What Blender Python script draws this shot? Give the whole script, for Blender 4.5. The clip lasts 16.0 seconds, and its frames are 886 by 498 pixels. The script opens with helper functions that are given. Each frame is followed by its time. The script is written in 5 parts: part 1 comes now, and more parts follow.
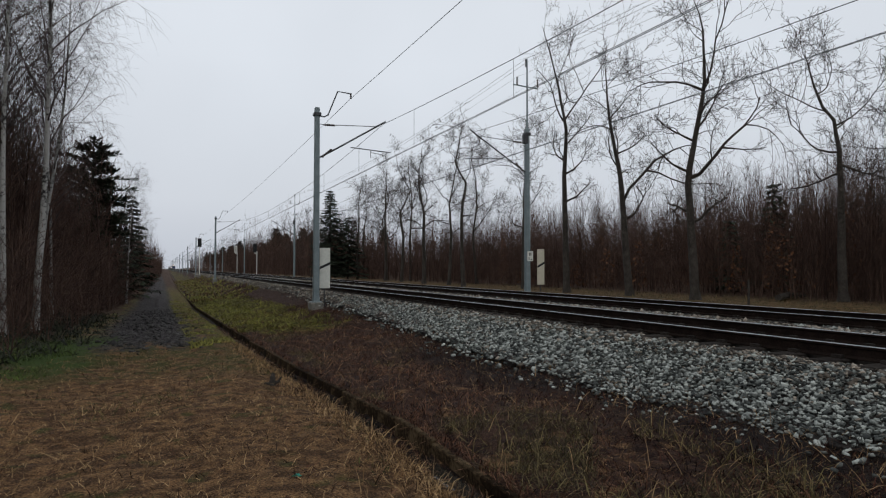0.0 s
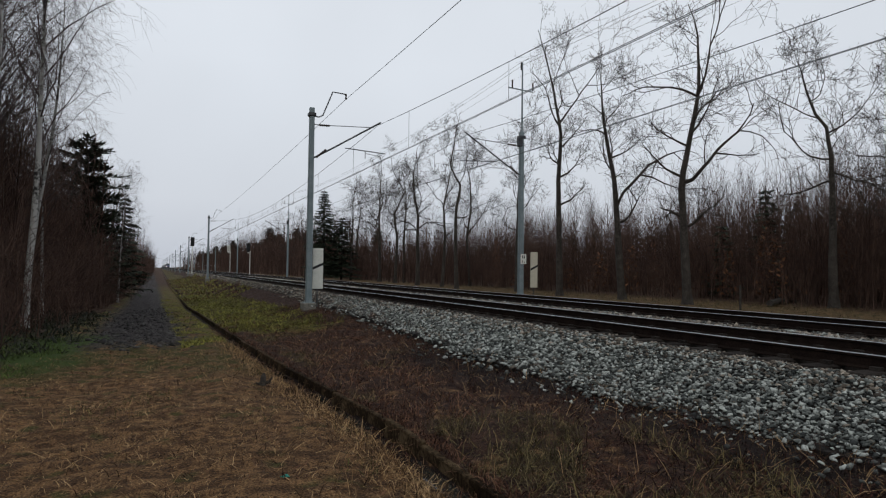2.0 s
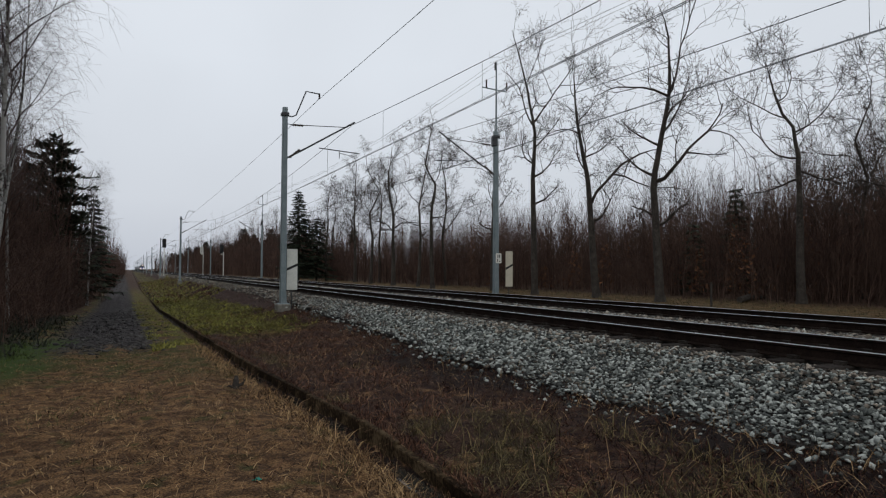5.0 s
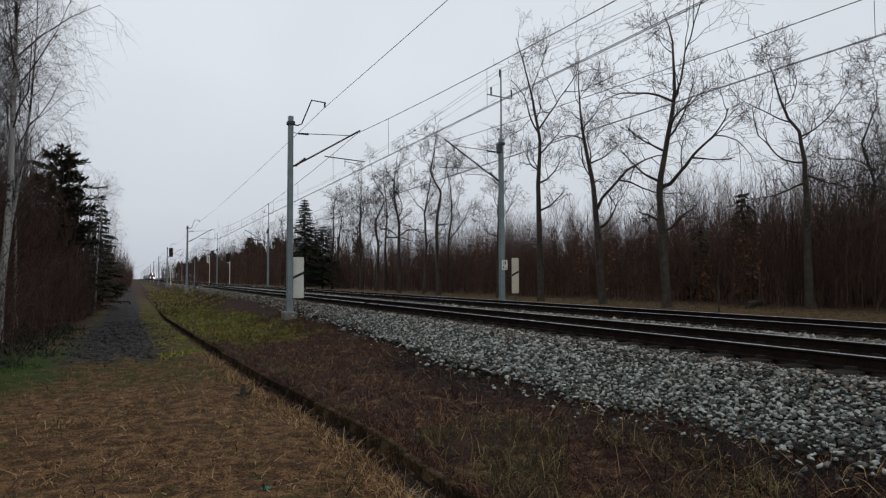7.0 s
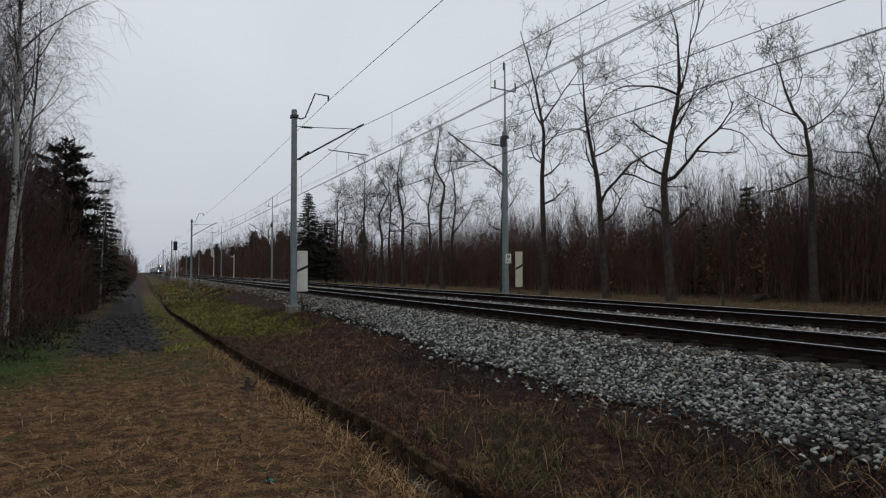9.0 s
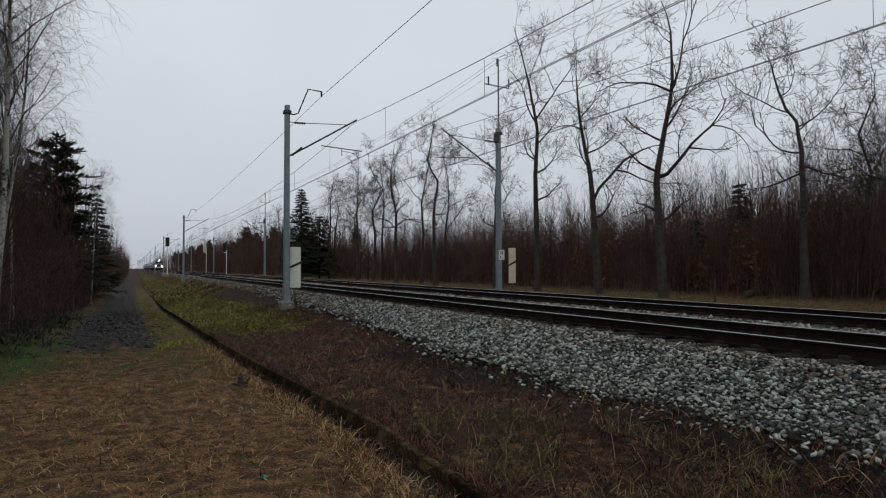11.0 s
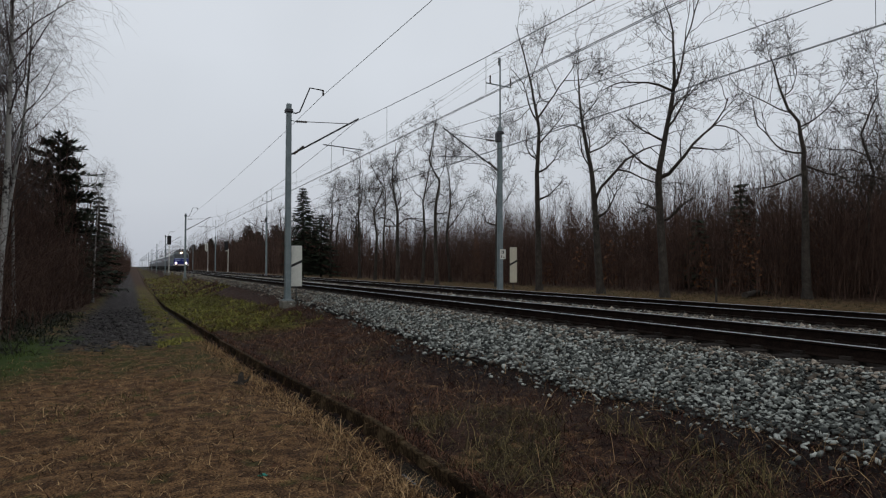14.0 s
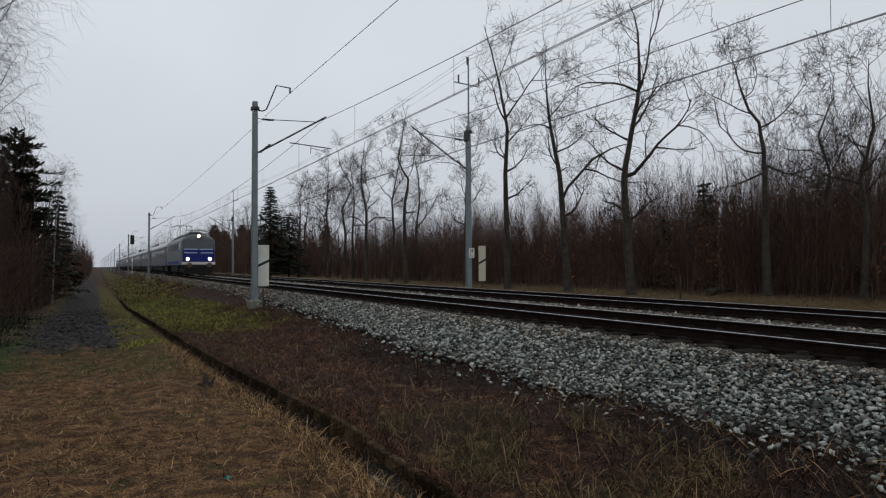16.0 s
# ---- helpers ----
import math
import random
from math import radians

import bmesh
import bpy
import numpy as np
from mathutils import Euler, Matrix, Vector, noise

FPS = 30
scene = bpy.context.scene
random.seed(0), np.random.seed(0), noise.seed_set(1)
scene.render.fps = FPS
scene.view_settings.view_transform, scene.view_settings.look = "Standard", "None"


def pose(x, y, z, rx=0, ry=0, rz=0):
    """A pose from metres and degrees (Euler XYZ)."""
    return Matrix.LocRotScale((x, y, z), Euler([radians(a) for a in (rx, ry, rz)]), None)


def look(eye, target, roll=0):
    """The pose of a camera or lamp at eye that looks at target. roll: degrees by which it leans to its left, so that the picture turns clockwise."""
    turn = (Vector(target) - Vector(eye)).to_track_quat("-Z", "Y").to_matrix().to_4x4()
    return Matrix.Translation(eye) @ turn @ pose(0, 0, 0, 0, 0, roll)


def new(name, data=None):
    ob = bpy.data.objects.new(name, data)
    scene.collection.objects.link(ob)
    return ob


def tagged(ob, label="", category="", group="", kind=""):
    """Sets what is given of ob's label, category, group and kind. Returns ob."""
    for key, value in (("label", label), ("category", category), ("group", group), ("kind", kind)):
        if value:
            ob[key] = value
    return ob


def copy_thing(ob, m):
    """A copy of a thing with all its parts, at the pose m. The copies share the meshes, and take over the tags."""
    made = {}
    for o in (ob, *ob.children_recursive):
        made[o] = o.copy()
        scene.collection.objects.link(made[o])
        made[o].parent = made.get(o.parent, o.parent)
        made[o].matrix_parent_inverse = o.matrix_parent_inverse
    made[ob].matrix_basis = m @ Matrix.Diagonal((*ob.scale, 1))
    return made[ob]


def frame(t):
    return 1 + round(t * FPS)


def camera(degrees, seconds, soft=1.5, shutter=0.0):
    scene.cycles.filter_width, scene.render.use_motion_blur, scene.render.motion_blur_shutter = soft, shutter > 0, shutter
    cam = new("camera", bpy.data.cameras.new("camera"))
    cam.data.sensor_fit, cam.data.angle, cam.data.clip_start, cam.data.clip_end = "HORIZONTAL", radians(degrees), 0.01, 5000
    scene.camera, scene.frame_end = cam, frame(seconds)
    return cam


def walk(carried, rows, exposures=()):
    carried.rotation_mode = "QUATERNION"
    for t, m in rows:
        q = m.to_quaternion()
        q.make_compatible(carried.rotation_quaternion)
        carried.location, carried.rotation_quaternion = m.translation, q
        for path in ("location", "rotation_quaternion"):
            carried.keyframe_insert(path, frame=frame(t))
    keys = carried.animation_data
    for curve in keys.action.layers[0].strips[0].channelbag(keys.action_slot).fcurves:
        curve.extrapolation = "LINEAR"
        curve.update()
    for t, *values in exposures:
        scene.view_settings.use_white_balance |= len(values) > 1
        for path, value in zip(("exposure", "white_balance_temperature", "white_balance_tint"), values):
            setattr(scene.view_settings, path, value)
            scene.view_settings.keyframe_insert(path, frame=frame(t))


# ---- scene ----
# ---------------------------------------------------------------- camera
EYE = 1.6
PATH = [
    (0, -0.005, 0.002, 1.75, -0.04, -23.18),
    (0.5, -0.005, 0.002, 1.95, -0.27, -23.20),
    (1, -0.016, 0.007, 2.34, -0.40, -23.38),
    (1.5, -0.000, 0.000, 2.36, -0.66, -23.53),
    (2, 0.010, -0.004, 1.92, -0.70, -23.75),
    (2.5, -0.000, 0.000, 2.30, -0.67, -23.31),
    (3, 0.015, -0.007, 2.48, -0.42, -23.87),
    (3.5, 0.020, -0.009, 2.33, -0.32, -24.86),
    (4, 0.032, -0.016, 2.52, -0.43, -25.86),
    (4.2, 0.044, -0.022, 2.01, -0.34, -26.13),
    (6.5, 0.024, -0.011, 1.91, 0.17, -25.20),
    (7, 0.027, -0.013, 2.55, 0.18, -25.35),
    (7.5, 0.031, -0.015, 2.59, 0.06, -25.38),
    (8, 0.028, -0.013, 2.56, 0.17, -25.56),
    (8.5, 0.024, -0.012, 2.83, 0.18, -25.65),
    (9, 0.030, -0.014, 1.98, 0.16, -25.02),
    (9.2, 0.034, -0.016, 1.41, -0.05, -25.61),
    (11.3, 0.023, -0.011, 1.65, 0.18, -25.62),
    (11.5, 0.021, -0.010, 1.25, 0.29, -25.77),
    (12, 0.023, -0.011, 1.39, 0.20, -25.93),
    (12.5, 0.020, -0.010, 1.24, 0.16, -25.74),
    (13, 0.041, -0.020, 1.55, -0.10, -25.69),
    (13.5, 0.042, -0.020, 1.24, -0.16, -25.62),
    (14, 0.039, -0.019, 1.57, -0.06, -25.49),
    (14.5, 0.055, -0.028, 1.26, -0.26, -27.04),
    (15, 0.064, -0.034, 1.42, 0.01, -28.02),
    (15.5, 0.061, -0.033, 1.47, 0.21, -28.40),
    (16, 0.062, -0.033, 1.47, 0.20, -28.20),
]
cam = camera(69.06, 16.0, soft=1.2)
walk(cam, [(t, pose(x, y, EYE, 90 + p, r, yaw)) for t, x, y, p, r, yaw in PATH], [(0, 0.0), (8, 0.0), (9, -0.12), (11.3, -0.13), (14.5, -0.13), (16, -0.1)])

# ---------------------------------------------------------------- sky and light
world = bpy.data.worlds.new("overcast")
scene.world = world
world.use_nodes = True
wn, wl = world.node_tree.nodes, world.node_tree.links
wn.clear()
w_out = wn.new("ShaderNodeOutputWorld")
w_sky = wn.new("ShaderNodeTexSky")
w_sky.sky_type, w_sky.sun_disc = "NISHITA", False
w_sky.sun_elevation, w_sky.sun_rotation = radians(28), radians(200)
w_sky.dust_density, w_sky.air_density = 6.0, 1.5
w_blue = wn.new("ShaderNodeBackground")
w_blue.inputs["Strength"].default_value = 0.05
w_tc = wn.new("ShaderNodeTexCoord")
w_sep = wn.new("ShaderNodeSeparateXYZ")
w_ramp = wn.new("ShaderNodeValToRGB")
w_ramp.color_ramp.elements[0].position = 0.0
w_ramp.color_ramp.elements[0].color = (0.55, 0.585, 0.655, 1)
w_ramp.color_ramp.elements[1].position = 0.9
w_ramp.color_ramp.elements[1].color = (0.72, 0.755, 0.80, 1)
w_low = w_ramp.color_ramp.elements.new(0.1)
w_low.color = (0.66, 0.70, 0.765, 1)
w_mid = w_ramp.color_ramp.elements.new(0.3)
w_mid.color = (0.74, 0.785, 0.85, 1)
w_noise = wn.new("ShaderNodeTexNoise")
w_noise.inputs["Scale"].default_value = 1.6
w_noise.inputs["Detail"].default_value = 4.0
w_map = wn.new("ShaderNodeMapRange")
w_map.inputs["From Min"].default_value, w_map.inputs["From Max"].default_value = 0.3, 0.7
w_map.inputs["To Min"].default_value, w_map.inputs["To Max"].default_value = 0.93, 1.06
w_mul = wn.new("ShaderNodeMixRGB")
w_mul.blend_type = "MULTIPLY"
w_mul.inputs["Fac"].default_value = 1.0
w_cloud = wn.new("ShaderNodeBackground")
w_cloud.inputs["Strength"].default_value = 1.0
w_mix = wn.new("ShaderNodeMixShader")
w_mix.inputs["Fac"].default_value = 0.93
wl.new(w_sky.outputs["Color"], w_blue.inputs["Color"])
wl.new(w_tc.outputs["Generated"], w_sep.inputs["Vector"])
wl.new(w_sep.outputs["Z"], w_ramp.inputs["Fac"])
wl.new(w_tc.outputs["Generated"], w_noise.inputs["Vector"])
wl.new(w_noise.outputs["Fac"], w_map.inputs["Value"])
wl.new(w_ramp.outputs["Color"], w_mul.inputs["Color1"])
wl.new(w_map.outputs["Result"], w_mul.inputs["Color2"])
wl.new(w_mul.outputs["Color"], w_cloud.inputs["Color"])
wl.new(w_blue.outputs["Background"], w_mix.inputs[1])
wl.new(w_cloud.outputs["Background"], w_mix.inputs[2])
wl.new(w_mix.outputs["Shader"], w_out.inputs["Surface"])
sun = new("sun", bpy.data.lights.new("sun", "SUN"))
sun.data.energy, sun.data.angle, sun.data.color = 0.25, radians(40), (1.0, 0.97, 0.92)
sun.matrix_world = look((0, 0, 60), (18, 40, 20))


# ---------------------------------------------------------------- materials
def mat(name, dark, light, scale=8.0, rough=0.85, metal=0.0, bump=0.3, fine=6.0, spread=(0.35, 0.65), island=0.0, objrand=0.0, third=None, spec=0.3, dist=0.02):
    """A surface of two tones in two scales of grain, with relief; island or objrand varies its pieces."""
    m = bpy.data.materials.new(name)
    m.use_nodes = True
    n, l = m.node_tree.nodes, m.node_tree.links
    p = n["Principled BSDF"]
    p.inputs["Roughness"].default_value, p.inputs["Metallic"].default_value = rough, metal
    p.inputs["Specular IOR Level"].default_value = spec
    tc = n.new("ShaderNodeTexCoord")
    a = n.new("ShaderNodeTexNoise")
    a.inputs["Scale"].default_value, a.inputs["Detail"].default_value = scale, 5.0
    b = n.new("ShaderNodeTexNoise")
    b.inputs["Scale"].default_value, b.inputs["Detail"].default_value = scale * fine, 3.0
    for k in (a, b):
        l.new(tc.outputs["Object"], k.inputs["Vector"])
    mixf = n.new("ShaderNodeMath")
    mixf.operation = "MULTIPLY_ADD"
    mixf.inputs[1].default_value, mixf.inputs[2].default_value = 0.5, 0.0
    half = n.new("ShaderNodeMath")
    half.operation = "MULTIPLY_ADD"
    half.inputs[1].default_value = 0.5
    l.new(b.outputs["Fac"], mixf.inputs[0])
    l.new(a.outputs["Fac"], half.inputs[0])
    l.new(mixf.outputs[0], half.inputs[2])
    ramp = n.new("ShaderNodeValToRGB")
    e = ramp.color_ramp.elements
    e[0].position, e[0].color = spread[0], (*dark, 1)
    e[1].position, e[1].color = spread[1], (*light, 1)
    if third:
        x = e.new((spread[0] + spread[1]) / 2)
        x.color = (*third, 1)
    value = half.outputs[0]
    if island or objrand:
        if island:
            g = n.new("ShaderNodeNewGeometry")
            r = g.outputs["Random Per Island"]
        else:
            g = n.new("ShaderNodeObjectInfo")
            r = g.outputs["Random"]
        s = n.new("ShaderNodeMath")
        s.operation = "MULTIPLY_ADD"
        s.inputs[1].default_value, s.inputs[2].default_value = island or objrand, -(island or objrand) / 2
        l.new(r, s.inputs[0])
        q = n.new("ShaderNodeMath")
        q.operation = "ADD"
        l.new(s.outputs[0], q.inputs[0])
        l.new(value, q.inputs[1])
        value = q.outputs[0]
    l.new(value, ramp.inputs["Fac"])
    l.new(ramp.outputs["Color"], p.inputs["Base Color"])
    if bump:
        bp = n.new("ShaderNodeBump")
        bp.inputs["Strength"].default_value, bp.inputs["Distance"].default_value = bump, dist
        l.new(half.outputs[0], bp.inputs["Height"])
        l.new(bp.outputs["Normal"], p.inputs["Normal"])
    return m


def glow(name, colour, strength):
    m = bpy.data.materials.new(name)
    m.use_nodes = True
    p = m.node_tree.nodes["Principled BSDF"]
    p.inputs["Base Color"].default_value = (*colour, 1)
    p.inputs["Emission Color"].default_value = (*colour, 1)
    p.inputs["Emission Strength"].default_value = strength
    return m


M_STEEL = mat("galvanised_steel", (0.12, 0.155, 0.165), (0.21, 0.25, 0.26), 3.0, 0.55, 0.15, 0.1)
M_DARKSTEEL = mat("dark_steel", (0.035, 0.037, 0.04), (0.08, 0.08, 0.085), 5.0, 0.55, 0.5, 0.1)
M_WIRE = mat("weathered_copper_wire", (0.07, 0.08, 0.085), (0.14, 0.15, 0.155), 5.0, 0.6, 0.3, 0.0)
M_INSUL = mat("brown_porcelain", (0.02, 0.013, 0.01), (0.05, 0.03, 0.02), 10.0, 0.3, 0.0, 0.0)
M_RAILHEAD = mat("polished_rail_head", (0.30, 0.31, 0.33), (0.46, 0.47, 0.49), 2.0, 0.36, 0.9, 0.05)
M_RAIL = mat("rusty_rail_side", (0.007, 0.005, 0.0045), (0.022, 0.015, 0.012), 6.0, 0.95, 0.0, 0.3, spec=0.03)
M_SLEEPER = mat("weathered_sleeper", (0.012, 0.010, 0.009), (0.04, 0.034, 0.03), 5.0, 0.95, 0.0, 0.4, objrand=0.2, spec=0.05)
M_CONCRETE = mat("old_concrete", (0.10, 0.095, 0.08), (0.24, 0.23, 0.20), 4.0, 0.9, 0.0, 0.4)
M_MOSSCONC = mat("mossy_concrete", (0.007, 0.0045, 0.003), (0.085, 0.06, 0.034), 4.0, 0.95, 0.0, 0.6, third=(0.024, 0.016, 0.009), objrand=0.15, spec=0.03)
M_WHITE = mat("white_enamel", (0.50, 0.51, 0.46), (0.66, 0.66, 0.60), 2.0, 0.5, 0.0, 0.02)
M_BEIGE = mat("yellowed_enamel", (0.42, 0.39, 0.30), (0.55, 0.51, 0.41), 2.0, 0.5, 0.0, 0.02)
M_BLACK = mat("black_paint", (0.008, 0.008, 0.009), (0.02, 0.02, 0.021), 6.0, 0.6, 0.0, 0.05)
M_STONE = mat("ballast_stone", (0.022, 0.025, 0.024), (0.43, 0.452, 0.418), 5.0, 0.85, 0.0, 0.2, 5.0, (0.1, 0.95), island=0.95, third=(0.132, 0.142, 0.130))
M_STONEPIECE = mat("ballast_stone_piece", (0.022, 0.025, 0.024), (0.43, 0.452, 0.418), 1.2, 0.85, 0.0, 0.2, 5.0, (0.1, 0.95), objrand=0.95, third=(0.132, 0.142, 0.130))
M_TANSTONE = mat("rust_stained_stone", (0.035, 0.028, 0.022), (0.34, 0.29, 0.235), 5.0, 0.9, 0.0, 0.2, 5.0, (0.1, 0.95), island=0.95, third=(0.105, 0.088, 0.07))
# bed far darker than its stones: shade of their gaps put into the colour
M_SHADEBED = mat("shaded_ballast_bed", (0.004, 0.0030, 0.0025), (0.021, 0.0165, 0.014), 9.0, 0.9, 0.0, 1.0, 3.0, (0.35, 0.62), dist=0.05)
M_BARK = mat("oak_bark", (0.018, 0.0145, 0.0125), (0.075, 0.064, 0.054), 3.0, 0.95, 0.0, 0.6, third=(0.038, 0.032, 0.026))
M_TWIG = mat("bare_twigs", (0.02, 0.016, 0.013), (0.055, 0.043, 0.036), 2.0, 0.9, 0.0, 0.0)
M_BIRCH = mat("birch_bark", (0.03, 0.027, 0.025), (0.34, 0.33, 0.31), 1.6, 0.85, 0.0, 0.3, 7.0, (0.38, 0.50))
M_BIRCHTWIG = mat("birch_twigs", (0.035, 0.026, 0.025), (0.10, 0.076, 0.073), 2.0, 0.9, 0.0, 0.0)
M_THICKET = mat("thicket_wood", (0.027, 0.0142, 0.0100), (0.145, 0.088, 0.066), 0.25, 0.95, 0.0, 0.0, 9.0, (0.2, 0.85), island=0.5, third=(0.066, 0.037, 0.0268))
M_WITHERED = mat("withered_beech_leaves", (0.05, 0.022, 0.011), (0.17, 0.075, 0.035), 0.5, 0.9, 0.0, 0.0, 5.0, (0.25, 0.85), island=0.7)
M_NEEDLE = mat("conifer_needles", (0.011, 0.017, 0.011), (0.042, 0.056, 0.031), 1.5, 0.9, 0.0, 0.0, island=0.3)
M_WATER = mat("ditch_water", (0.02, 0.02, 0.016), (0.05, 0.047, 0.04), 2.0, 0.06, 0.0, 0.05, spec=0.5)
M_STRAW = mat("dry_grass_blades", (0.024, 0.0125, 0.006), (0.46, 0.305, 0.155), 0.7, 0.9, 0.0, 0.0, 5.0, (0.25, 0.85), island=0.9, third=(0.185, 0.108, 0.049), spec=0.15)
M_GREENBLADE = mat("green_grass_blades", (0.03, 0.036, 0.011), (0.13, 0.125, 0.04), 0.7, 0.9, 0.0, 0.0, 5.0, (0.25, 0.85), island=0.7, third=(0.062, 0.065, 0.02))
M_WEED = mat("dead_brown_weeds", (0.012, 0.005, 0.0036), (0.20, 0.108, 0.066), 0.7, 0.95, 0.0, 0.0, 5.0, (0.25, 0.9), island=0.9, third=(0.078, 0.034, 0.0215), spec=0.1)
M_MOSS = mat("yellow_moss_grass", (0.04, 0.039, 0.008), (0.33, 0.31, 0.065), 0.35, 0.9, 0.0, 0.0, 5.0, (0.3, 0.75), island=0.4, third=(0.16, 0.154, 0.031))
M_BRAMBLE = mat("bramble_leaves", (0.006, 0.008, 0.004), (0.026, 0.030, 0.014), 1.5, 0.8, 0.0, 0.0, island=0.5)
M_BLUE = mat("dark_blue_loco_paint", (0.007, 0.015, 0.13), (0.012, 0.024, 0.18), 2.0, 0.5, 0.0, 0.0, spec=0.2)
M_GREYBLUE = mat("pale_grey_blue_paint", (0.06, 0.08, 0.086), (0.10, 0.125, 0.13), 1.5, 0.45, 0.0, 0.0, spec=0.5)
# grey coach sides, darkened in the colour to stand for shade
M_COACHSHADE = mat("shaded_grey_coach_paint", (0.045, 0.05, 0.06), (0.08, 0.088, 0.10), 1.0, 0.45, 0.0, 0.0, spec=0.5)
M_BAND = mat("white_front_band", (0.45, 0.46, 0.46), (0.6, 0.6, 0.6), 3.0, 0.5, 0.0, 0.0)
M_COACHBLUE = mat("coach_blue_paint", (0.02, 0.028, 0.05), (0.03, 0.04, 0.065), 1.0, 0.45, 0.0, 0.0, spec=0.5)
# silver-grey coach roof, its tone raised to stand for a streak of light
M_LITROOF = mat("lit_silver_grey_roof", (0.42, 0.44, 0.46), (0.58, 0.6, 0.62), 0.8, 0.45, 0.1, 0.05)
M_UNDER = mat("grimy_underframe", (0.010, 0.010, 0.010), (0.03, 0.028, 0.026), 3.0, 0.85, 0.0, 0.2)
M_GLASS = mat("dark_cab_glass", (0.02, 0.025, 0.03), (0.03, 0.035, 0.04), 2.0, 0.08, 0.0, 0.0, spec=0.6)
M_LAMP = glow("headlight_lens", (1.0, 0.66, 0.54), 70.0)
M_LAMPTOP = glow("top_headlight_lens", (1.0, 0.48, 0.30), 25.0)
M_REDDISH = mat("orange_buffer_beam", (0.07, 0.045, 0.035), (0.12, 0.075, 0.055), 3.0, 0.6, 0.0, 0.0)
M_PALEBLUE = mat("pale_blue_stripe", (0.32, 0.40, 0.55), (0.4, 0.48, 0.62), 3.0, 0.5, 0.0, 0.0)


# ---------------------------------------------------------------- mesh helpers
class Geo:
    """Collects vertices and faces of one mesh."""

    def __init__(self):
        self.v, self.f, self.n = [], [], 0

    def add(self, verts, faces):
        self.v.append(np.asarray(verts, float).reshape(-1, 3))
        self.f.extend([tuple(i + self.n for i in q) for q in faces])
        self.n += len(self.v[-1])

    def box(self, x0, x1, y0, y1, z0, z1, c=0.0):
        if c <= 0:
            self.add([(x, y, z) for z in (z0, z1) for y in (y0, y1) for x in (x0, x1)], [(0, 2, 3, 1), (4, 5, 7, 6), (0, 1, 5, 4), (2, 6, 7, 3), (0, 4, 6, 2), (1, 3, 7, 5)])
        else:
            # upright edges and top rim chamfered
            def ring(i, z):
                return [(x0 + i + c, y0 + i, z), (x1 - i - c, y0 + i, z), (x1 - i, y0 + i + c, z), (x1 - i, y1 - i - c, z), (x1 - i - c, y1 - i, z), (x0 + i + c, y1 - i, z), (x0 + i, y1 - i - c, z), (x0 + i, y0 + i + c, z)]

            self.loft([ring(c, z0), ring(0, z0 + c), ring(0, z1 - c), ring(c, z1)])
        return self

    def loft(self, rings, closed=True, caps=True):
        k = len(rings[0])
        faces = []
        for i in range(len(rings) - 1):
            for j in range(k if closed else k - 1):
                a, b = i * k + j, i * k + (j + 1) % k
                faces.append((a, b, b + k, a + k))
        if caps and closed:
            faces.append(tuple(reversed(range(k))))
            faces.append(tuple(range((len(rings) - 1) * k, len(rings) * k)))
        self.add([p for r in rings for p in r], faces)
        return self

    def tube(self, pts, radii, sides=6, caps=True):
        pts = [Vector(p) for p in pts]
        if not hasattr(radii, "__len__"):
            radii = [radii] * len(pts)
        rings = []
        for i, p in enumerate(pts):
            d = (pts[min(i + 1, len(pts) - 1)] - pts[max(i - 1, 0)]).normalized()
            u = d.cross(Vector((0, 0, 1)) if abs(d.z) < 0.9 else Vector((1, 0, 0))).normalized()
            w = d.cross(u)
            rings.append([p + (u * math.cos(6.28318 * j / sides) + w * math.sin(6.28318 * j / sides)) * radii[i] for j in range(sides)])
        return self.loft(rings, caps=caps)

    def mesh(self, name, material, smooth=False):
        me = bpy.data.meshes.new(name)
        me.from_pydata(np.concatenate(self.v).tolist(), [], self.f)
        if smooth:
            me.polygons.foreach_set("use_smooth", [True] * len(me.polygons))
        me.materials.append(material)
        me.update()
        return me


def soup(name, verts, quads, material):
    """A large mesh straight from arrays: verts (n, 3), faces (m, 3) or (m, 4)."""
    me = bpy.data.meshes.new(name)
    k = quads.shape[1]
    me.vertices.add(len(verts))
    me.vertices.foreach_set("co", np.ascontiguousarray(verts, np.float32).ravel())
    me.loops.add(quads.size)
    me.loops.foreach_set("vertex_index", np.ascontiguousarray(quads, np.int32).ravel())
    me.polygons.add(len(quads))
    me.polygons.foreach_set("loop_start", np.arange(0, quads.size, k, dtype=np.int32))
    me.polygons.foreach_set("loop_total", np.full(len(quads), k, np.int32))
    me.materials.append(material)
    me.update(calc_edges=True)
    return me


def part(name, geo, material, parent, label="", smooth=False):
    ob = new(name, geo if isinstance(geo, bpy.types.Mesh) else geo.mesh(name, material, smooth))
    ob.parent = parent
    return tagged(ob, label) if label else ob


def thing(name, label, category, m=None, group="", kind=""):
    ob = new(name)
    ob.empty_display_size = 0.2
    if m is not None:
        ob.matrix_basis = m
    return tagged(ob, label, category, group, kind)


# ---------------------------------------------------------------- the lie of the land
RAIL_Z = 0.675
NEAR, FAR = 8.45, 12.70
GAUGE = 0.7175 + 0.035


def bend(y):
    """How far the line swings away to the west far ahead."""
    return -0.95e-5 * max(0.0, y - 150.0) ** 2


def smooth(a, b, x):
    t = np.clip((x - a) / (b - a), 0, 1)
    return t * t * (3 - 2 * t)


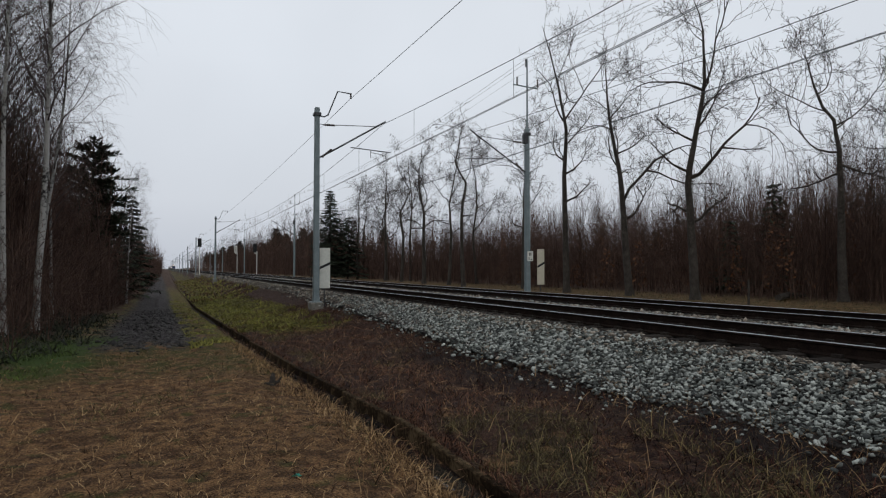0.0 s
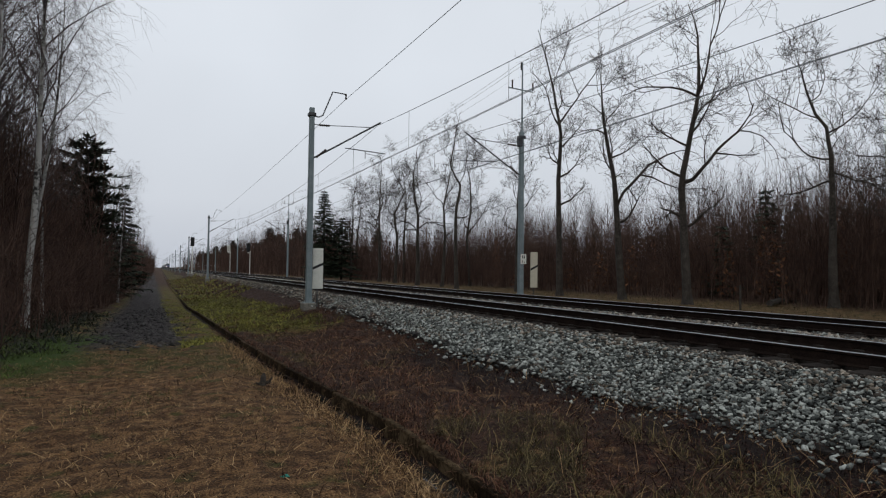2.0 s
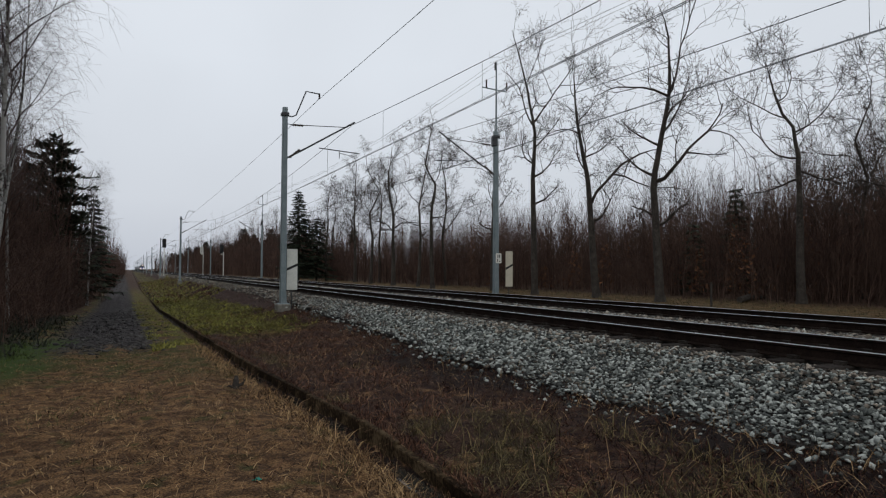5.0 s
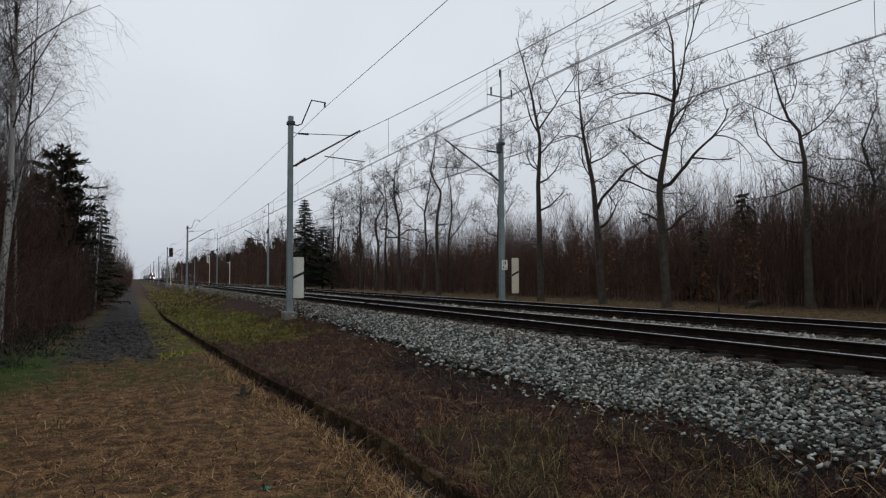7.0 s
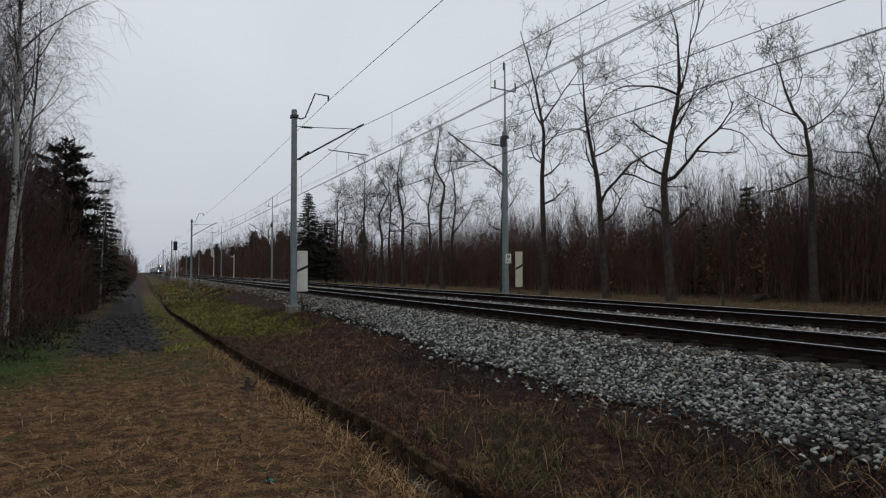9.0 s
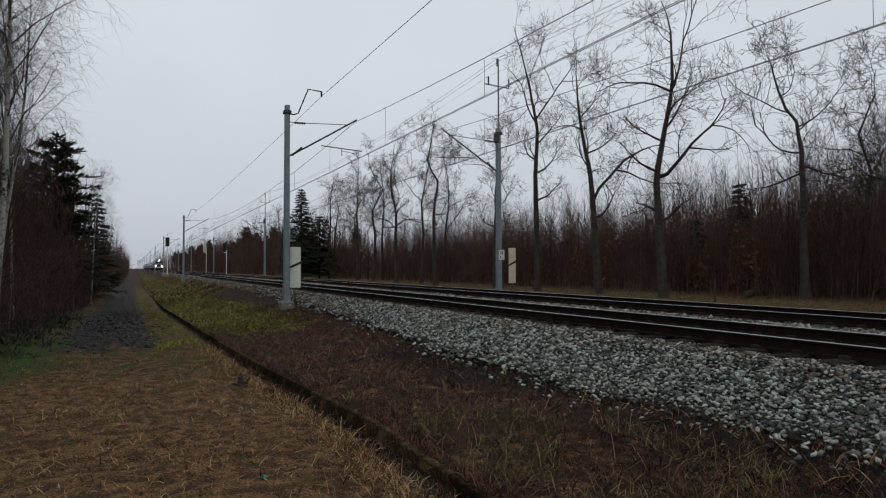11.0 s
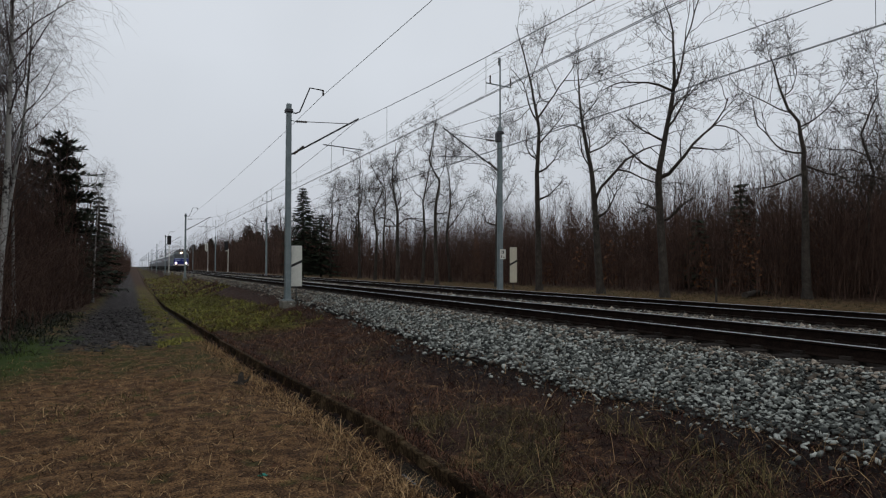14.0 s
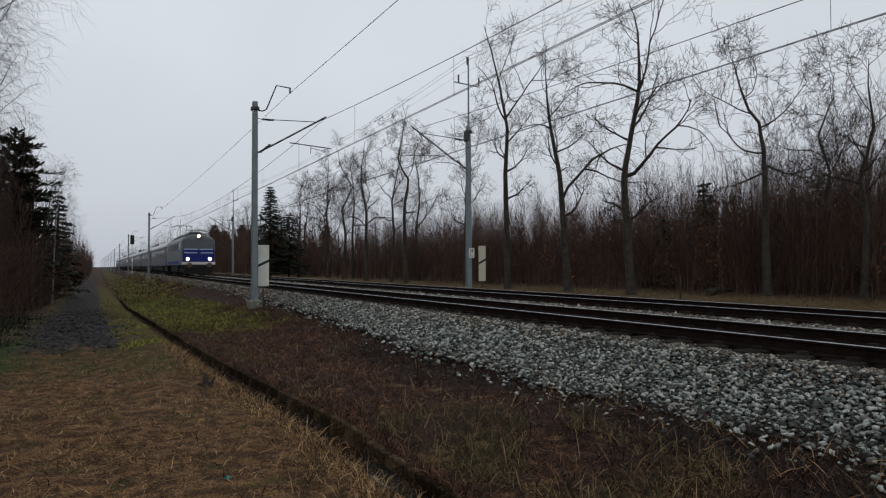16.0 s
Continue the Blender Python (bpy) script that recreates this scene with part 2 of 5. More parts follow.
PROFILE_X = [-400, -60, -14, -6.0, -2.6, -1.2, 1.0, 1.65, 1.92, 2.05, 2.22, 2.25, 2.6, 3.4, 4.4, 5.4, 6.0, 6.5, 6.9, 14.3, 16.2, 17.5, 24, 34, 48, 90, 140, 400]
PROFILE_Z = [7.0, 5.0, 0.9, 0.25, 0.05, -0.03, 0.0, -0.03, -0.075, -0.125, -0.145, 0.0, 0.02, 0.03, 0.05, 0.02, 0.07, 0.22, 0.33, 0.33, 0.05, -0.05, -0.02, 0.1, 0.6, 3.6, 4.6, 5]


def tussocks(x, y):
    """Humps of the mossy bank further on."""
    on = smooth(15, 19, y) * smooth(2.3, 3.2, x + 0.015 * (y - 6)) * (1 - smooth(5.0, 5.8, x))
    return on * (0.11 * np.sin(2.1 * y + 0.9 * x + 0.8 * np.sin(0.7 * y + 1.1 * x)) + 0.05 * np.sin(3.7 * x - 1.9 * y))


def rough(x, y):
    """Gentle unevenness of the open ground."""
    return 0.030 * np.sin(1.7 * x + 0.9 * y) * np.sin(1.1 * y - 0.6 * x) + 0.018 * np.sin(4.1 * x - 2.3 * y) * np.sin(3.3 * y + 1.9 * x) + 0.014 * np.sin(9.0 * x + 3 * np.sin(2.0 * y)) * np.sin(8.0 * y + 2 * np.sin(3.0 * x)) + 0.010 * np.sin(17.0 * x + 4 * np.sin(3.1 * y)) * np.sin(15.0 * y + 3 * np.sin(4.3 * x))


def slide(y):
    """The ditch draws away from the track further on."""
    return np.interp(y, [0, 6.5, 12.5, 36, 97, 3500], [0, 0, -0.2, -0.4, -1.0, -1.0])


def hill(x, y):
    """Swells of the wooded rise beyond the line; it sinks further on."""
    return smooth(50, 95, x) * (0.9 * np.sin(y / 9.0 + x / 23.0) + 0.6 * np.sin(y / 4.1 + 1.3))


def fall(x, y):
    """West of the line the ground sinks slowly below the level track."""
    return -0.025 * np.clip(y - 6.0, 0, 40.0) * (1 - smooth(3.2, 6.85, x))


def toe(y):
    """Where the ballast's foot lies."""
    return np.interp(y, [0, 3, 6, 10, 16, 27, 40], [5.75, 5.5, 5.27, 5.3, 5.75, 6.3, 6.45])


def ballast_top(x, y):
    t = toe(y)
    u = np.clip((x - t) / (6.9 - t), 0, 1)
    foot = np.interp(y, [0, 10, 27], [0.05, 0.06, 0.20])
    slope = foot + (0.465 - foot) * (0.85 * u + 0.15 * u * u)
    return np.where(x < 6.9, slope, np.interp(x, [6.9, 7.25, 7.55, 9.4, 9.75, 10.1, 11.1, 11.5], [0.465, 0.475, 0.43, 0.43, 0.475, 0.50, 0.50, 0.475]))


def ground_z(x, y):
    x, y = np.asarray(x, float), np.asarray(y, float)
    s = slide(y)
    u = x - s * np.clip(np.minimum((x + 4.0) / 4.5, (6.0 - x) / 3.4), 0, 1)
    z = np.interp(u, PROFILE_X, PROFILE_Z)
    away = 1 - smooth(6.2, 7.0, x) * (1 - smooth(14.0, 15.0, x))
    ditch = np.clip(np.minimum((u - 1.7) / 0.1, (2.5 - u) / 0.1), 0, 1)
    z = z + (rough(x, y) + tussocks(x, y)) * away * (1 - ditch * 0.85)
    z = z + hill(x, y) + fall(x, y)
    z = np.where((x > toe(y)) & (x < 15.0), np.minimum(z, ballast_top(x, y) - 0.05), z)
    # low ridge left along the cart track
    return z + 0.06 * np.exp(-((u + 0.1) / 0.25) ** 2) * smooth(13, 17, y)


def axis(points):
    out = []
    for a, b, s in points:
        out += list(np.arange(a, b, s))
    return np.array(sorted(set(np.round(out, 4))))


def build_ground():
    xs = np.concatenate([axis([(-3000, -400, 650), (-400, -60, 60), (-60, -14, 5), (-14, -6, 0.6), (-6, 1.4, 0.14), (1.4, 2.2, 0.075)]), [2.22, 2.25, 2.35], axis([(2.45, 6.9, 0.12), (6.9, 14.3, 1.2), (14.3, 18, 0.35), (18, 48, 1.2), (48, 150, 8), (150, 400, 50), (400, 3100, 600)])])
    ys = axis([(-3000, -300, 600), (-300, -20, 40), (-20, 1, 1.5), (1, 14, 0.12), (14, 30, 0.25), (30, 60, 0.6), (60, 150, 3), (150, 500, 25), (500, 3500, 400)])
    gx, gy = np.meshgrid(xs, ys)
    s = slide(gy)
    px = gx + s * np.clip(np.minimum((gx + 4.0) / 4.5, (6.0 - gx) / 3.4), 0, 1)
    gz = np.interp(gx, PROFILE_X, PROFILE_Z)
    away = 1 - smooth(6.2, 7.0, gx) * (1 - smooth(14.0, 15.0, gx))
    ditch = np.clip(np.minimum((gx - 1.7) / 0.1, (2.5 - gx) / 0.1), 0, 1)
    gz = gz + (rough(px, gy) + tussocks(px, gy)) * away * (1 - ditch * 0.85)
    gz = gz + hill(px, gy) + fall(px, gy)
    gz = np.where((px > toe(gy)) & (px < 15.0), np.minimum(gz, ballast_top(px, gy) - 0.05), gz)
    gz = gz + 0.06 * np.exp(-((gx + 0.1) / 0.25) ** 2) * smooth(13, 17, gy)
    v = np.stack([px.ravel(), gy.ravel(), gz.ravel()], 1)
    i = np.arange(len(xs) * len(ys)).reshape(len(ys), len(xs))
    q = np.stack([i[:-1, :-1].ravel(), i[:-1, 1:].ravel(), i[1:, 1:].ravel(), i[1:, :-1].ravel()], 1)
    me = soup("ground", v, q, ground_material())
    me.polygons.foreach_set("use_smooth", [True] * len(me.polygons))
    return tagged(new("ground", me), "uneven grassy railway verge with dry straw, moss and leaf litter", "ground", kind="structure")


def ground_material():
    m = bpy.data.materials.new("verge_ground")
    m.use_nodes = True
    n, l = m.node_tree.nodes, m.node_tree.links
    p = n["Principled BSDF"]
    p.inputs["Roughness"].default_value = 0.95
    p.inputs["Specular IOR Level"].default_value = 0.15
    geo = n.new("ShaderNodeNewGeometry")
    sep = n.new("ShaderNodeSeparateXYZ")
    l.new(geo.outputs["Position"], sep.inputs["Vector"])

    def noise_tex(scale, detail=5.0):
        t = n.new("ShaderNodeTexNoise")
        t.inputs["Scale"].default_value, t.inputs["Detail"].default_value = scale, detail
        l.new(geo.outputs["Position"], t.inputs["Vector"])
        return t.outputs["Fac"]

    big, mid, fine, patchy = noise_tex(0.55), noise_tex(2.6), noise_tex(55.0, 8.0), noise_tex(6.5, 6.0)

    def mth(op, a, b):
        k = n.new("ShaderNodeMath")
        k.operation = op
        for i, s in enumerate((a, b)):
            if isinstance(s, (int, float)):
                k.inputs[i].default_value = s
            else:
                l.new(s, k.inputs[i])
        return k.outputs[0]

    def ramp(f, stops):
        r = n.new("ShaderNodeValToRGB")
        e = r.color_ramp.elements
        e[0].position, e[0].color = stops[0][0], (*stops[0][1], 1)
        e[1].position, e[1].color = stops[-1][0], (*stops[-1][1], 1)
        for pos, c in stops[1:-1]:
            e.new(pos).color = (*c, 1)
        l.new(f, r.inputs["Fac"])
        return r.outputs["Color"]

    def step(value, a, b):
        k = n.new("ShaderNodeMapRange")
        k.interpolation_type = "SMOOTHSTEP"
        k.inputs["From Min"].default_value, k.inputs["From Max"].default_value = a, b
        l.new(value, k.inputs["Value"])
        return k.outputs["Result"]

    def mix(f, a, b):
        k = n.new("ShaderNodeMixRGB")
        l.new(f, k.inputs["Fac"])
        l.new(a, k.inputs["Color1"])
        l.new(b, k.inputs["Color2"])
        return k.outputs["Color"]

    # wandering edges: x and y shifted by noise
    wob = mth("MULTIPLY", mth("SUBTRACT", big, 0.5), 2.4)
    wob2 = mth("MULTIPLY", mth("SUBTRACT", mid, 0.5), 1.3)
    x = mth("ADD", mth("ADD", sep.outputs["X"], wob), wob2)
    y = mth("ADD", mth("ADD", sep.outputs["Y"], mth("MULTIPLY", wob, 1.5)), wob2)
    ditch_x = mth("ADD", sep.outputs["X"], mth("MULTIPLY", mth("MINIMUM", mth("MAXIMUM", mth("SUBTRACT", sep.outputs["Y"], 6.5), 0.0), 30.0), 0.0145))
    xd = mth("ADD", ditch_x, mth("MULTIPLY", wob2, 0.35))
    xt = mth("ADD", mth("ADD", sep.outputs["X"], mth("MULTIPLY", wob2, 0.5)), mth("MULTIPLY", mth("MAXIMUM", mth("SUBTRACT", sep.outputs["Y"], 16.0), 0.0), 0.010))
    # straw and weeds tones lie below their blades': shade between blades put into colour
    straw = mix(step(patchy, 0.40, 0.62), ramp(fine, [(0.3, (0.008, 0.0042, 0.0022)), (0.5, (0.066, 0.034, 0.0155)), (0.72, (0.155, 0.088, 0.041))]), ramp(fine, [(0.3, (0.018, 0.0098, 0.0048)), (0.5, (0.17, 0.091, 0.04)), (0.72, (0.33, 0.20, 0.094))]))
    green = ramp(fine, [(0.3, (0.017, 0.017, 0.005)), (0.5, (0.05, 0.046, 0.013)), (0.72, (0.09, 0.083, 0.025))])
    weeds = mix(step(patchy, 0.40, 0.60), ramp(fine, [(0.3, (0.0045, 0.0018, 0.0014)), (0.5, (0.018, 0.0076, 0.0052)), (0.72, (0.05, 0.023, 0.0155))]), ramp(fine, [(0.3, (0.011, 0.0048, 0.0033)), (0.5, (0.044, 0.021, 0.0135)), (0.72, (0.095, 0.051, 0.032))]))
    near_black = ramp(fine, [(0.3, (0.0025, 0.0014, 0.0011)), (0.5, (0.0095, 0.0048, 0.0037)), (0.72, (0.030, 0.015, 0.011))])
    moss = mix(step(patchy, 0.38, 0.60), ramp(fine, [(0.3, (0.008, 0.0065, 0.003)), (0.5, (0.030, 0.027, 0.008)), (0.72, (0.065, 0.058, 0.017))]), ramp(fine, [(0.3, (0.03, 0.031, 0.007)), (0.5, (0.13, 0.128, 0.025)), (0.72, (0.23, 0.22, 0.05))]))
    soil = mix(step(patchy, 0.38, 0.62), ramp(fine, [(0.3, (0.008, 0.0068, 0.0068)), (0.5, (0.024, 0.0205, 0.0205)), (0.72, (0.05, 0.044, 0.043))]), ramp(fine, [(0.3, (0.018, 0.0155, 0.0155)), (0.5, (0.050, 0.043, 0.043)), (0.72, (0.095, 0.085, 0.083))]))
    litter = ramp(fine, [(0.3, (0.0187, 0.0106, 0.0069)), (0.5, (0.0525, 0.0287, 0.0187)), (0.72, (0.1000, 0.0600, 0.0375))])
    pale = mix(step(mid, 0.42, 0.58), ramp(fine, [(0.3, (0.02, 0.014, 0.005)), (0.5, (0.058, 0.042, 0.016)), (0.72, (0.10, 0.075, 0.03))]), ramp(fine, [(0.3, (0.042, 0.024, 0.011)), (0.5, (0.125, 0.074, 0.035)), (0.72, (0.2, 0.13, 0.065))]))
    bright = ramp(fine, [(0.3, (0.012, 0.022, 0.005)), (0.5, (0.036, 0.060, 0.012)), (0.72, (0.072, 0.102, 0.022))])
    col = mix(step(mid, 0.57, 0.70), straw, green)
    # green tinge on the lawn from eleven metres on, cart track beyond
    col = mix(mth("MULTIPLY", step(y, 10.5, 12.5), step(mid, 0.35, 0.6)), col, green)
    col = mix(mth("MULTIPLY", step(y, 17.0, 20.0), step(mid, 0.44, 0.58)), col, moss)
    col = mix(step(y, 70.0, 110.0), col, litter)
    track = mth("MULTIPLY", mth("MULTIPLY", step(xt, -2.3, -1.3), step(mth("MULTIPLY", xt, -1.0), -1.1, -0.3)), step(mth("ADD", y, mth("MULTIPLY", wob2, 2.0)), 15.5, 19.0))
    col = mix(track, col, soil)
    # moss by the cart track, then the wood's floor
    col = mix(mth("MULTIPLY", mth("MULTIPLY", step(mth("MULTIPLY", x, -1.0), 1.3, 1.8), step(y, 10.5, 13.0)), step(mth("MULTIPLY", y, -1.0), -22.0, -19.0)), col, bright)
    col = mix(mth("MULTIPLY", step(mth("MULTIPLY", x, -1.0), 2.3, 2.9), step(y, 8.0, 11.0)), col, litter)
    # the bank beyond the ditch: brown weeds, mossy further on
    bank = step(xd, 2.2, 2.3)
    swing = mth("MULTIPLY", mth("SINE", mth("ADD", mth("MULTIPLY", sep.outputs["Y"], 0.7), mth("MULTIPLY", sep.outputs["X"], 1.1)), 0.0), 0.8)
    crest = mth("SINE", mth("ADD", mth("ADD", mth("MULTIPLY", sep.outputs["Y"], 2.1), mth("MULTIPLY", sep.outputs["X"], 0.9)), mth("ADD", swing, wob2)), 0.0)
    mossy = mth("MULTIPLY", step(mid, 0.30, 0.50), step(crest, -0.75, 0.7))
    bankcol = mix(mth("MULTIPLY", step(mth("ADD", y, mth("MULTIPLY", wob2, 1.6)), 17.5, 20.5), mossy), mix(step(mid, 0.56, 0.68), weeds, straw), moss)
    bankcol = mix(step(x, 4.5, 5.2), bankcol, weeds)
    bankcol = mix(mth("MULTIPLY", step(x, 3.9, 4.7), step(mth("MULTIPLY", y, -1.0), -15.0, -10.0)), bankcol, near_black)
    col = mix(bank, col, bankcol)
    # far side: pale dry grass, then leaf litter
    col = mix(step(sep.outputs["X"], 14.5, 16.0), col, pale)
    col = mix(step(x, 27.0, 31.0), col, litter)
    # near-black tone along the trench floor
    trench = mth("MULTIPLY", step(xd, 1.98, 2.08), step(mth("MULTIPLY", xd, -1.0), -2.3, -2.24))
    col = mix(trench, col, near_black)
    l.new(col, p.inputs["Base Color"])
    bp = n.new("ShaderNodeBump")
    bp.inputs["Strength"].default_value, bp.inputs["Distance"].default_value = 1.0, 0.04
    l.new(fine, bp.inputs["Height"])
    l.new(bp.outputs["Normal"], p.inputs["Normal"])
    return m


GROUND = build_ground()


# ---------------------------------------------------------------- ditch
def build_ditch():
    ys = np.concatenate([np.arange(0.5, 20, 0.3), np.arange(20, 30, 3.0)])
    g = Geo()
    g.loft([[(1.9 + slide(y), y, float(fall(2, y)) - 0.142 + 0.020 * math.sin(y * 2.3) * math.sin(y * 0.71 + 0.6)), (2.24 + slide(y), y, float(fall(2, y)) - 0.142 + 0.020 * math.sin(y * 2.3) * math.sin(y * 0.71 + 0.6))] for y in ys], closed=False)
    tagged(new("water", g.mesh("water", M_WATER)), "thin dark standing water in the drainage ditch", "water", kind="structure")
    lining = thing("ditch_lining", "row of old mossy concrete planks lining a drainage ditch", "ditch lining", pose(0, 0, 0), kind="structure")
    rng = random.Random(4)
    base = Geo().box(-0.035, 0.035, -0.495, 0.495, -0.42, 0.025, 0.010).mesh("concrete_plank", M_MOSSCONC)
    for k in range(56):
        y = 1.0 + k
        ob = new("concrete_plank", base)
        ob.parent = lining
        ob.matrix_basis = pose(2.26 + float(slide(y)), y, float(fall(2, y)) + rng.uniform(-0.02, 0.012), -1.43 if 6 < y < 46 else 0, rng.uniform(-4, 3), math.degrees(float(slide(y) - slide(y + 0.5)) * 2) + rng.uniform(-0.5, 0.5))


build_ditch()


# ---------------------------------------------------------------- railway
def line_ys():
    return np.concatenate([np.arange(-150, 150, 30.0), np.arange(150, 900, 12.0)])


def sweep(profile, x0, z0, ys=None):
    """A bar of that cross-section (x, z) along the line."""
    g = Geo()
    ys = line_ys() if ys is None else ys
    g.loft([[(x0 + bend(y) + a, y, z0 + b) for a, b in profile] for y in ys])
    return g


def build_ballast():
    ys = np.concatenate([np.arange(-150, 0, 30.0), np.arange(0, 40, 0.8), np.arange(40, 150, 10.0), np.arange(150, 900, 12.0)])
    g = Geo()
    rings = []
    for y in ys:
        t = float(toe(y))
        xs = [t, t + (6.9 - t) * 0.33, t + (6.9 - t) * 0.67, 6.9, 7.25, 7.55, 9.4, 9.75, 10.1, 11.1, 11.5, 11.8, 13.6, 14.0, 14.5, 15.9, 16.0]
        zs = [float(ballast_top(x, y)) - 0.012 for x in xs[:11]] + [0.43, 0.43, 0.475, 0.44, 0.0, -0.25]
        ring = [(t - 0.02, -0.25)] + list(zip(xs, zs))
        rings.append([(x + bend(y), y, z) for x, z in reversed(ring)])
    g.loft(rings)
    return tagged(new("ballast", g.mesh("ballast", M_SHADEBED)), "grey crushed-stone ballast bed under two tracks", "ballast", kind="structure")


BALLAST = build_ballast()


RAIL_PROFILE = [(-0.075, -0.172), (0.075, -0.172), (0.075, -0.155), (0.012, -0.135), (0.012, -0.045), (0.036, -0.03), (0.036, -0.004), (-0.036, -0.004), (-0.036, -0.03), (-0.012, -0.045), (-0.012, -0.135), (-0.075, -0.155)]
HEAD_PROFILE = [(-0.034, -0.006), (0.034, -0.006), (0.030, 0.0), (-0.030, 0.0)]


def build_track(x0, label):
    tr = thing("railway_track", label, "railway track", pose(0, 0, 0), "tracks of the line")
    for s in (-1, 1):
        rail = part("rail", sweep(RAIL_PROFILE, x0 + s * GAUGE, RAIL_Z), M_RAIL, tr, "dark rusty steel rail")
        part("rail_head", sweep(HEAD_PROFILE, x0 + s * GAUGE, RAIL_Z), M_RAILHEAD, rail, "bright worn running surface")
    g = Geo().box(-1.25, 1.25, -0.13, 0.13, -0.2, 0.0, 0.02)
    for s in (-1, 1):
        for e in (-1, 1):
            g.box(s * GAUGE + e * 0.115 - 0.04, s * GAUGE + e * 0.115 + 0.04, -0.06, 0.06, -0.01, 0.045)
    base = g.mesh("sleeper", M_SLEEPER)
    for k in range(150):
        ob = new("sleeper", base)
        ob.parent = tr
        ob.matrix_basis = pose(x0, -12 + 0.6 * k, RAIL_Z - 0.168)
    far = Geo()
    for k in range(250):
        y = 78 + 0.6 * k
        far.box(x0 - 1.25 + bend(y), x0 + 1.25 + bend(y), y - 0.13, y + 0.13, RAIL_Z - 0.3, RAIL_Z - 0.168)
    tagged(part("sleepers", far, M_SLEEPER, tr), kind="stuff")
    return tr


build_track(NEAR, "near railway track with dark rusty rails on sleepers in ballast")
build_track(FAR, "second railway track with dark rusty rails on sleepers in ballast")

MAST_W, MAST_E = 5.6, 15.57
MAST_Y = [26.3 + 60.5 * k for k in range(-1, 12)]
CONTACT_Z = RAIL_Z + 5.50
CARRIER_Z = 7.80


def insulator(g, a, b, r=0.05, n=5):
    a, b = Vector(a), Vector(b)
    pts, rad = [], []
    for i in range(2 * n + 1):
        pts.append(a.lerp(b, i / (2 * n)))
        rad.append(r if i % 2 else r * 0.5)
    g.tube(pts, rad, 8)


